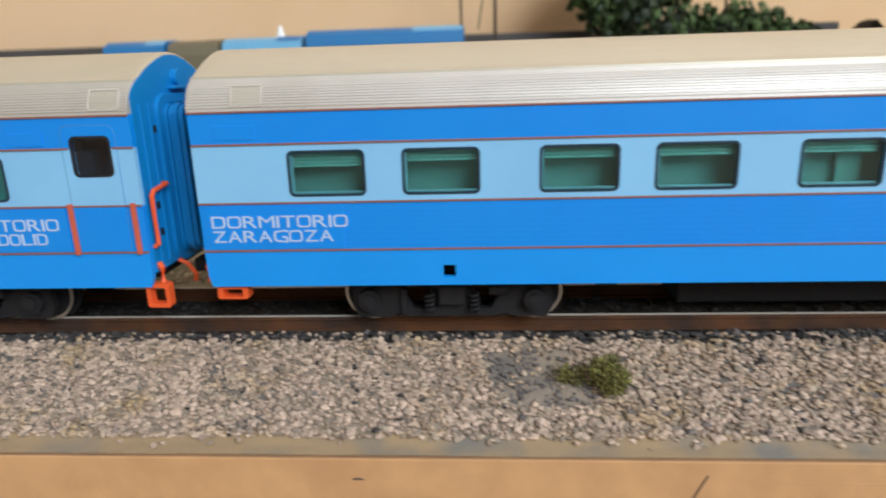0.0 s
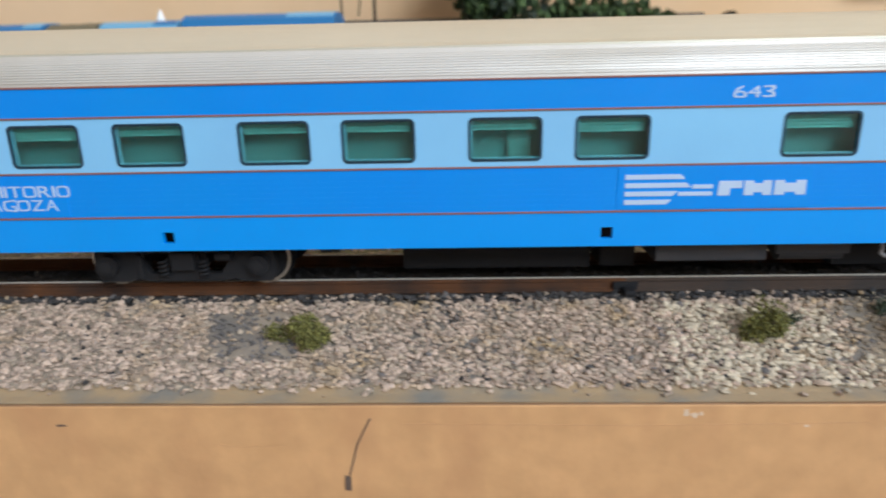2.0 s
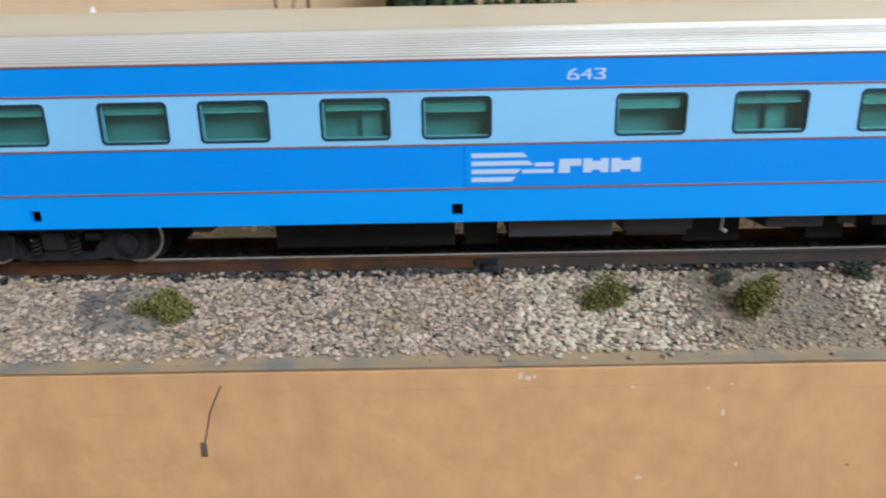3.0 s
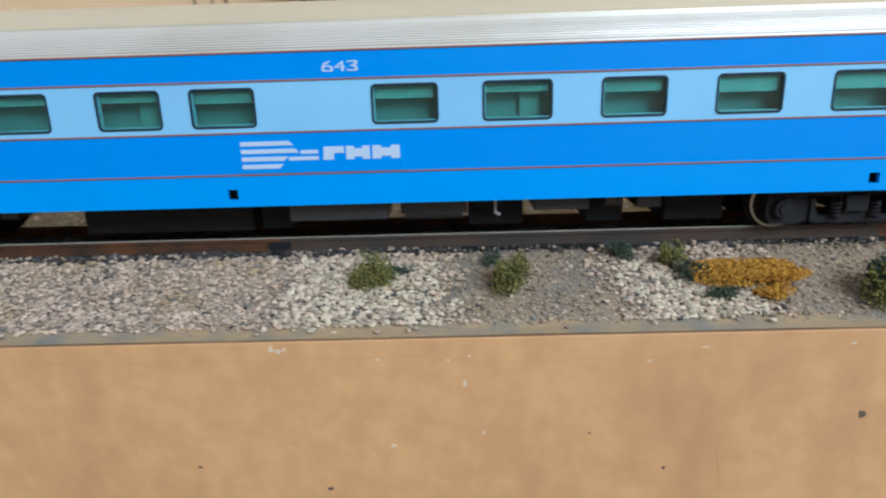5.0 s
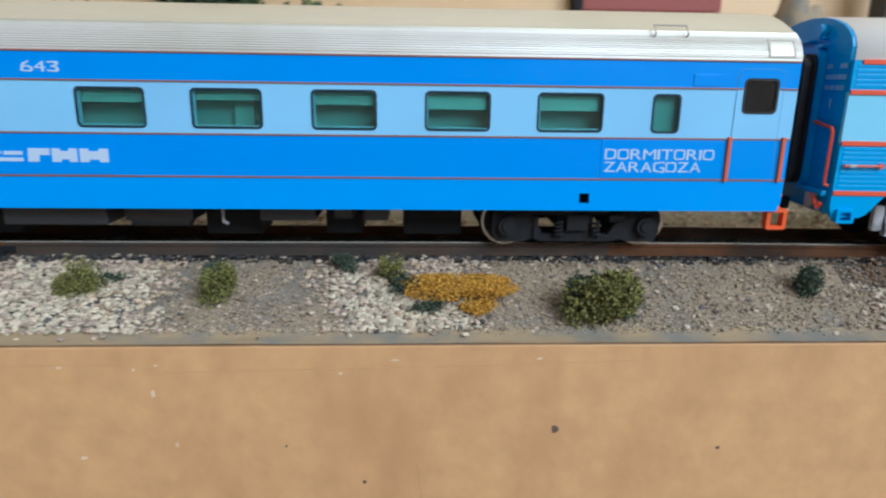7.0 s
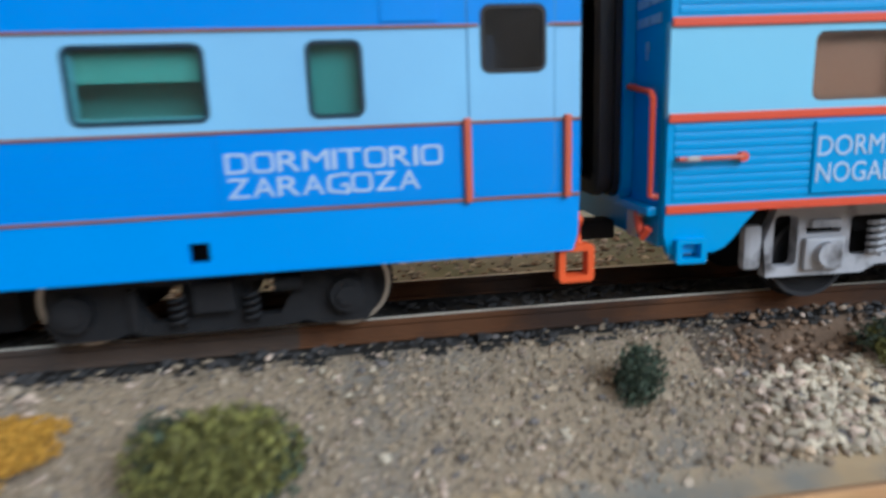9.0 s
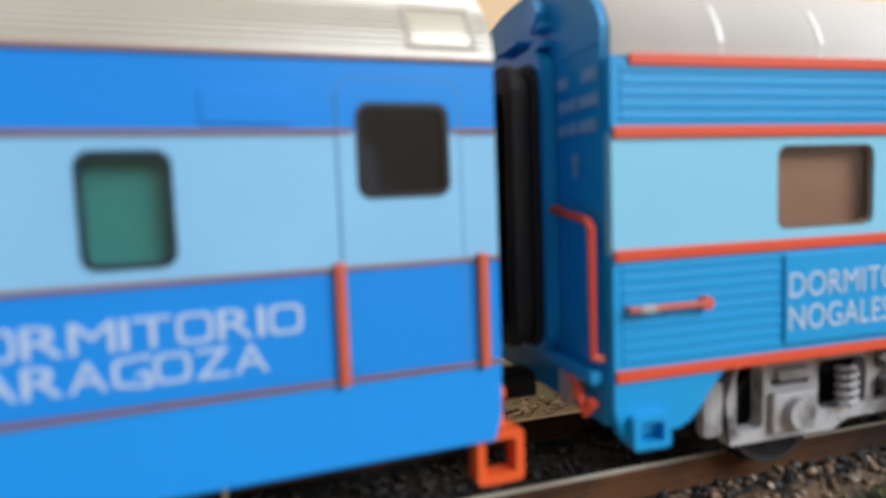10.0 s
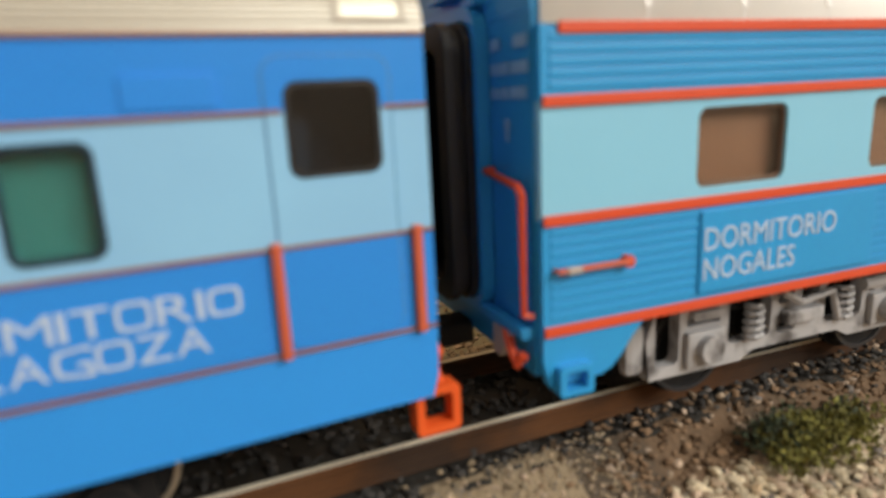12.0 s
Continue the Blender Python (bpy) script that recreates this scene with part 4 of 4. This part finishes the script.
        part("bellows", plate(rounded(10 + r, 25 - r, 24.2 + r, 51.3 - r, 2.4), [rounded(12.4, 22.6, 26, 49, 1.5)], 0.4 - 0.95 * k, -0.85, plane="YZ"), BLACK, c, "black rubber corridor bellows")
    part("corridor_door", box(1.4, 2.0, 9, 26, 24, 52), BLACK, c)
    part("end_ledge", box(-1.5, -0.3, 1.2, 12, 23.0, 24.1, 0.25), NBLUE, c)
    part("end_handrail", tube([(-0.35, 8.6, 37.6), (-1.2, 8.4, 37.6), (-1.2, 2.0, 36.8), (-1.2, 1.3, 36.1), (-1.2, 1.3, 25.4), (-0.35, 1.2, 25.2)], 0.36), RED, c, "bent orange handrail")
    for z, words in ((48.8, ((1.6, 4.0), (6.6, 8.6))), (46.7, ((1.4, 4.6), (5.0, 8.6))), (44.6, ((1.8, 4.7), (5.1, 6.6), (6.9, 8.7))), (41.9, ((5.0, 6.0),)), (40.9, ((5.2, 5.8),))):
        for a, b in words:
            part("lettering_bar", box(-0.36, -0.28, a, b, z - 0.5, z + 0.5), FAINT, c, "faint white lettering bar")
    part("roof_joint", box(-0.33, -0.18, 1.3, WIDE - 1.3, 51.0, 51.25), NBLUE, c)
    for z in (54.6, 52.9):
        part("lamp_tab", box(-1.4, 0, 9.6, 12.4, z - 0.35, z + 0.35, 0.2), NBLUE, c)
    lamp = disc(bmesh.new(), (-0.9, 11.6, 55.9), 1.4, 1.4, "X", 18)
    part("end_lamp", lamp, NBLUE, c)
    part("lamp_bracket", box(-1.9, 0, 14.4, 20.6, 53.8, 54.3, 0.15), NBLUE, c)
    part("underframe", box(2, n_len - 2, 8, 27, 18.5, 24.0, 0.4), DARK, c)
    for x in (36.4, n_len - 36.4):
        cast_bogie(c, x)
    st = plate(rounded(-1.75, 1.75, -1.4, 1.4, 0.35), [rounded(-1.1, 1.1, -0.85, 0.85, 0.2)], -1.0, 2.2)
    part("footstep", st, NBLUE, c, "square light blue footstep").matrix_basis = Matrix.Translation((2.9 * MM, 0, 19.2 * MM))
    part("buffer_plate", plate([(3.4, 23.0), (7.0, 23.0), (7.0, 20.0), (5.6, 20.0)], [], -0.9, -0.7, plane="YZ"), WORN, c, "off-white end plate")
    part("air_hose", tube([(-0.6, 6.4, 23.2), (-1.4, 4.2, 22.6), (-1.7, 2.8, 21.6), (-1.6, 1.9, 20.6), (-1.2, 1.4, 21.6)], 0.5), RED, c, "red air hose")
    part("coupler", box(-5.5, 0, 15.5, 19.5, 17.6, 20.2, 0.4), DARK, c)
    return c


ribbed_coach()


# ---- plants on the shoulder ----
def foliage(bm, centre, size, count, rng, leaf, shape=1.0):
    """Many small crumpled leaf flakes filling a lumpy crown."""
    lumps = [(Vector((rng.uniform(-0.55, 0.55) * size[0], rng.uniform(-0.5, 0.5) * size[1], rng.uniform(-0.3, 0.45) * size[2])), rng.uniform(0.45, 0.8)) for _ in range(9)]
    for _ in range(count):
        o, r = rng.choice(lumps)
        d = Vector((rng.gauss(0, 1), rng.gauss(0, 1), rng.gauss(0, 1))).normalized() * (rng.random() ** 0.4) * r
        p = Vector(centre) + o + Vector((d.x * size[0], d.y * size[1], d.z * size[2])) * 0.86
        q = Euler((rng.uniform(0, 6.3), rng.uniform(0, 6.3), rng.uniform(0, 6.3))).to_matrix()
        s = leaf * rng.uniform(0.4, 1.05)
        vs = [bm.verts.new(p + q @ Vector(v) * s) for v in ((-0.5, -0.4, 0), (0.5, -0.35, 0.1), (0.55, 0.4, -0.05), (-0.4, 0.5, 0.15), (0, 0, 0.35))]
        for k in range(4):
            bm.faces.new((vs[k], vs[(k + 1) % 4], vs[4]))
    return bm


def bush(label, x, y, size, mat, count, leaf, seed, category="bush", stems=True, more=()):
    rng = random.Random(seed)
    z0 = shoulder_z(y, x) + 0.3
    r = root("bush" if category == "bush" else "ground_cover", label, category, "plants on the ballast", at=(x, y, z0))
    if stems:
        st = bmesh.new()
        for k in range(5):
            a = rng.uniform(0, 6.28)
            tube([(0.2 * math.cos(a), 0.2 * math.sin(a), -0.6), (size[0] * 0.2 * math.cos(a), size[1] * 0.2 * math.sin(a), size[2] * 0.4), (size[0] * 0.4 * math.cos(a), size[1] * 0.4 * math.sin(a), size[2] * 0.8)], 0.14, 5, st)
        part("stem", st, WOOD, r)
    part("crown", foliage(bmesh.new(), (0, 0, size[2] * (0.5 if stems else 0.15)), size, int(count * 1.7), rng, leaf), mat, r)
    for k, (dx, dy, sz, n2, mt) in enumerate(more):
        part("side_clump", foliage(bmesh.new(), (dx, dy, sz[2] * 0.4 + shoulder_z(y + dy) - shoulder_z(y)), sz, n2, rng, leaf), mt, r)
    return r


bush("small olive green bush on the ballast", -77.3, -6.4, (4.2, 3.2, 5.4), LEAF, 1200, 0.55, 1, more=((-6.5, 1.8, (2.8, 1.8, 2.8), 320, LEAF),))
bush("small green bush among cream stones", 4.0, -5.4, (4.6, 3.0, 5.0), LEAF, 1200, 0.55, 2, more=((5.4, 3.4, (2.6, 1.8, 2.6), 260, LEAFD),))
bush("small olive bush on grey grit", 31.8, -7.2, (3.8, 2.8, 5.6), LEAF, 1150, 0.55, 3, more=((-3.5, 7.5, (2.4, 1.6, 2.2), 240, LEAFD),))
bush("flat spreading yellow flowering ground cover", 79.0, -3.6, (11.5, 6.6, 2.4), LEAFY, 8200, 0.5, 4, "ground cover", False,
     more=((-11.5, -1.0, (4.2, 2.5, 2.8), 560, LEAFD), (-7.0, -6.0, (5.0, 1.8, 1.8), 520, LEAFD), (2.5, -5.8, (4.4, 3.4, 1.8), 1300, LEAFY)))
bush("tuft of green weeds by the rail", 64.5, -1.8, (2.8, 2.0, 4.0), LEAF, 560, 0.5, 5)
bush("small dark green weed by the rail", 55.0, 1.2, (3.8, 1.8, 2.8), LEAFD, 420, 0.5, 8)
bush("large olive and dark green bush on the ballast", 105.2, -13.0, (8.4, 4.8, 8.4), LEAF, 4600, 0.75, 6, more=((-3.0, 2.0, (5.0, 3.5, 8.0), 1200, LEAFD), (4.0, 2.0, (5.0, 3.0, 6.5), 700, LEAFD)))
bush("small dark grey-green bush on the grit", 150.4, -5.2, (2.9, 2.3, 5.4), LEAFD, 1100, 0.5, 7)
bush("low dark green bush beside the rail", 188.0, -5.4, (9.4, 4.6, 4.0), LEAF, 1700, 0.6, 9, more=((-4.0, 1.5, (5.0, 3.4, 4.0), 900, LEAFD), (4.5, 1.0, (5.0, 3.0, 3.4), 700, LEAFD)))


# ---- marks on the front board ----
def mark(name, label, bm, mat):
    return tagged(part(name, bm, mat), label, "paint mark")


SEAM = material("brown_joint", (0.33, 0.19, 0.10), 0.8, vary=0.4, scale=120)
SCRATCH = material("faint_brown_scratch", (0.50, 0.28, 0.125), 0.7, vary=0.3, scale=200)
SMUDGE = material("dark_scuff", (0.12, 0.085, 0.065), 0.8, vary=0.3, scale=400)
CHALK = material("white_paint_fleck", (0.66, 0.52, 0.38), 0.7, vary=0.1, scale=400)
CRACKED = [(-65.4, -4.2), (-66.6, -6.6), (-67.9, -9.4), (-68.7, -12.6), (-69.4, -15.0), (-69.8, -17.4)]


def fleck(cx, cz, rx, rz, seed):
    rng = random.Random(seed)
    loop = [(cx + rx * rng.uniform(0.55, 1.1) * math.cos(a), cz + rz * rng.uniform(0.55, 1.1) * math.sin(a)) for a in np.linspace(0, 2 * math.pi, 12, endpoint=False)]
    return plate(loop, [], FY - 0.06, 0.1)


crack = tube([(x, FY - 0.02, z) for x, z in CRACKED], 0.16, 6)
crack_foot = plate([(-70.4, -18.0), (-69.3, -18.2), (-69.2, -15.6), (-70.2, -15.2)], [], FY - 0.2, 0.25)
me_ = bpy.data.meshes.new("tmp")
crack_foot.to_mesh(me_)
crack_foot.free()
crack.from_mesh(me_)
mark("scratch", "dark curved scratch on the ochre board", crack, SMUDGE)
for k, (cx, cz, rx, rz) in enumerate(((96.3, -19.0, 0.8, 0.9), (-4.8, -33.4, 0.7, 0.5), (-7.0, -38.7, 0.5, 0.4), (128.6, -23.5, 0.5, 0.4), (-118.0, -5.4, 1.3, 0.25), (60.0, -30.0, 0.4, 0.4), (-30.0, -28.0, 0.5, 0.3), (45.5, -22.0, 0.3, 0.3))):
    mark("scuff", "small dark scuff on the ochre board", fleck(cx, cz, rx, rz, k), SMUDGE)
for k, (cx, cz, rx, rz) in enumerate(((-13.6, -3.3, 0.6, 0.9), (-12.2, -3.7, 0.7, 0.6), (-11.2, -3.4, 0.45, 0.5), (22.0, -11.0, 0.5, 0.9), (23.0, -5.4, 0.3, 0.3), (6.0, -5.7, 0.6, 0.3), (8.1, -24.0, 0.7, 0.4), (92.7, -4.5, 0.6, 0.3), (56.0, -7.2, 0.5, 0.3), (25.4, -21.5, 0.35, 0.6), (66.0, -4.6, 0.8, 0.2), (19.0, -6.2, 0.3, 0.3))):
    mark("fleck", "small white paint fleck on the ochre board", fleck(cx, cz, rx, rz, 40 + k), CHALK)
for k, line in enumerate(([(24, -6.8), (60, -6.2), (112, -5.0)], [(-60, -5.2), (-20, -5.6), (16, -5.1)], [(70, -26), (71, -34), (70.4, -42)], [(-92, -9), (-88, -9.6), (-80, -9.2)])):
    mark("faint_scratch", "faint pale brown scratch on the ochre board", tube([(x, FY + 0.05, z) for x, z in line], 0.09, 6), SCRATCH)
# a brown strip stands in for the shadow line at the joint
part("seam_shadow_gap", box(-500, 600, FY + 0.1, FY + 0.5, TOP - 0.1, TOP + 0.08), SEAM, board, "brown strip for the shadow gap along the board's top edge")

# ---- behind the train ----
DARKHEDGE = material("dark_stone_wall", (0.075, 0.07, 0.068), 0.9, vary=0.3, scale=60, bump=0.5, bump_scale=200)
FARBLUE = material("far_coach_blue", (0.02, 0.17, 0.42), 0.5, vary=0.1, scale=40)
FARPALE = material("far_coach_pale_blue", (0.16, 0.42, 0.66), 0.5, vary=0.08, scale=40)
FARBROWN = material("far_wagon_khaki", (0.16, 0.14, 0.09), 0.7, vary=0.2, scale=40)
MAROON = material("maroon_board", (0.30, 0.07, 0.06), 0.6, vary=0.1, scale=30)

hedge = tagged(part("low_wall", box(-420, 70, 222, 232, 10, 72.5, 1.2), DARKHEDGE), "low dark stone wall along the back of the layout", "low wall")


def far_coach(x0, x1, mat, roof_mat, z, label):
    r = root("parked_coach", label, "train coach", "coaches on the back track", at=(x0, 185, 15))
    w = x1 - x0
    prof = [(0, 10), (0, z - 22), (1.5, z - 17.5), (6, z - 15.6), (14, z - 15), (22, z - 15.6), (26.5, z - 17.5), (28, z - 22), (28, 10)]
    part("body", sweep(prof, [(0, lambda y, zz: (y, zz)), (w, lambda y, zz: (y, zz))], close=True), mat, r)
    part("roof_panel", sweep([(y, zz + 0.25) for y, zz in prof[2:7]] + [(y, zz - 0.5) for y, zz in prof[2:7][::-1]], [(w * 0.68, lambda y, zz: (y, zz)), (w - 0.5, lambda y, zz: (y, zz))], close=True), roof_mat, r)
    for bx in (w * 0.2, w * 0.8):
        part("bogie", box(bx - 8, bx + 8, 4, 24, 1.0, 10, 0.8), DARK, r)
    return r


far_coach(-175, -106, FARBLUE, FARPALE, 75.0, "blue coach with pale end panel on the back track")
far_coach(-213, -177.5, FARPALE, FARBLUE, 72.8, "pale blue coach on the back track")
far_coach(-238, -215, FARBROWN, FARBROWN, 72.4, "khaki wagon on the back track")
far_coach(-268, -240, FARBLUE, FARPALE, 72.8, "dark blue coach on the back track")
back_track = root("back_track", "second track along the back of the layout", "track")
for off in (-8.6, 8.6):
    part("rail", box(-420, 520, 199 + off - 0.5, 199 + off + 0.5, 13.0, 16.1), RUST, back_track)
t2 = part("sleeper", box(-1.5, 1.5, 184, 214, 12.0, 13.4, 0.2), SLEEPER, back_track)
for k in range(1, 60):
    again(t2, (-410 + 15.5 * k, 0, 0))
t2.matrix_basis = Matrix.Translation((-0.410, 0, 0))
steeple = disc(bmesh.new(), (0, 0, 2.6), 2.2, 5.2, "Z", 12, 0.5)
tagged(part("white_cone", steeple, WHITEROOF), "small white cone on the far coach roof", "cone").matrix_world = Matrix.Translation((-0.190, 0.199, 0.0725))
for x, r in ((-91.5, 0.8), (-107.5, 0.6), (14.0, 0.7)):
    m = root("mast", "thin dark mast with a slanting stay", "mast", "masts behind the track", at=(x, 214, 14))
    part("pole", tube([(0, 0, 0), (0, 0, 150)], r, 8), WOOD, m)
    if -100 < x < 0:
        part("stay", tube([(0, 0, 108), (-8, 0, 60)], 0.4, 6), WOOD, m)


def tree(x, y, z, size, count, seed, label, high=None):
    rng = random.Random(seed)
    h = high or size[2]
    r = root("tree", label, "tree", "trees behind the track", at=(x, y, z))
    tr = bmesh.new()
    tube([(0, 0, 0), (0.6, 0, h * 0.5), (0.2, 0.5, h)], 2.2, 8, tr)
    part("trunk", tr, WOOD, r)
    lm = bmesh.new()
    for k in range(9):
        a = k * 0.7 + rng.random()
        b = rng.uniform(0.35, 0.75)
        tube([(0, 0, h * b), (size[0] * 0.3 * math.cos(a), size[1] * 0.3 * math.sin(a), h * (b + 0.1)), (size[0] * 0.55 * math.cos(a), size[1] * 0.55 * math.sin(a), h * (b + 0.2))], 0.8, 6, lm)
    part("limbs", lm, WOOD, r)
    part("crown", foliage(bmesh.new(), (0, 0, h), size, int(count * 1.4), rng, 4.4), LEAFT, r)
    part("inner_crown", foliage(bmesh.new(), (0, 0, h), [s * 0.8 for s in size], count // 2, rng, 4.2), LEAFD, r)
    return r


LEAFT = material("dark_green_tree_foliage", (0.05, 0.085, 0.025), 0.8, vary=0.3, scale=120, island=0.6)
tree(-34, 205, 15, (28, 20, 44), 2600, 21, "dense dark green tree behind the back track", 78)
tree(8, 212, 15, (34, 18, 22), 2400, 22, "broad low dark green tree behind the back track", 46)
tree(42, 216, 15, (20, 14, 17), 1000, 23, "smaller dark green tree behind the back track", 44)
hut = root("small_hut", "small dark pitched roof behind the back track", "hut", at=(78, 214, 15))
part("hut_wall", box(-9, 9, -6, 6, -1, 46, 0.5), DARKHEDGE, hut)
part("hut_roof", sweep([(-7, 46), (0, 46.5), (7, 46)], [(-11, lambda y, z: (y, z)), (0, lambda y, z: (y, z + 11)), (11, lambda y, z: (y, z))]), DARK, hut)
screen = root("maroon_panel", "maroon painted panel hanging on the peach wall", "panel", at=(162, 241, 0))
part("board", box(0, 78, 0, 9, 84, 150, 0.8), MAROON, screen)
part("frame_post", box(-5, 0, -1, 9, 84, 152, 0.5), DARK, screen)
far_tan = root("tan_rock", "rough tan rock scenery behind the back track", "rock", at=(272, 220, 8))
rk = bmesh.new()
bmesh.ops.create_icosphere(rk, subdivisions=4, radius=1)
for v in rk.verts:
    v.co *= 1 + 0.35 * noise.noise(v.co * 2.3)
    v.co.x *= 26
    v.co.y *= 18
    v.co.z *= 80
part("rock_face", rk, TAN, far_tan, smooth=True)


def far_signal(x):
    g = root("signal_mast", "thin dark mast with slanting signal arms behind the track", "signal", at=(x, 214, 14))
    part("pole", tube([(0, 0, 0), (0, 0, 126)], 1.0, 8), WOOD, g)
    part("arm", tube([(0, 0, 106), (8, 0, 111), (16, 0, 114)], 1.1, 6), WOOD, g)
    part("arm", tube([(0, 0, 101), (15, 0, 101)], 0.8, 6), WOOD, g)
    part("lamp_case", box(-16, -6, -3, 3, 103, 112, 1.2), FARBROWN, g)
    part("lamp_bracket", box(-8, 0, -1, 1, 105, 107, 0.3), WOOD, g)


far_signal(402)
post = root("dark_post", "dark square timber post against the peach wall", "post", at=(328, 228, 10))
part("shaft", box(-8, 8, -7, 7, 0, 190, 1.0), DARKHEDGE, post)
part("cap", box(-9.5, 9.5, -8.5, 8.5, 190, 195, 1.0), WOOD, post)
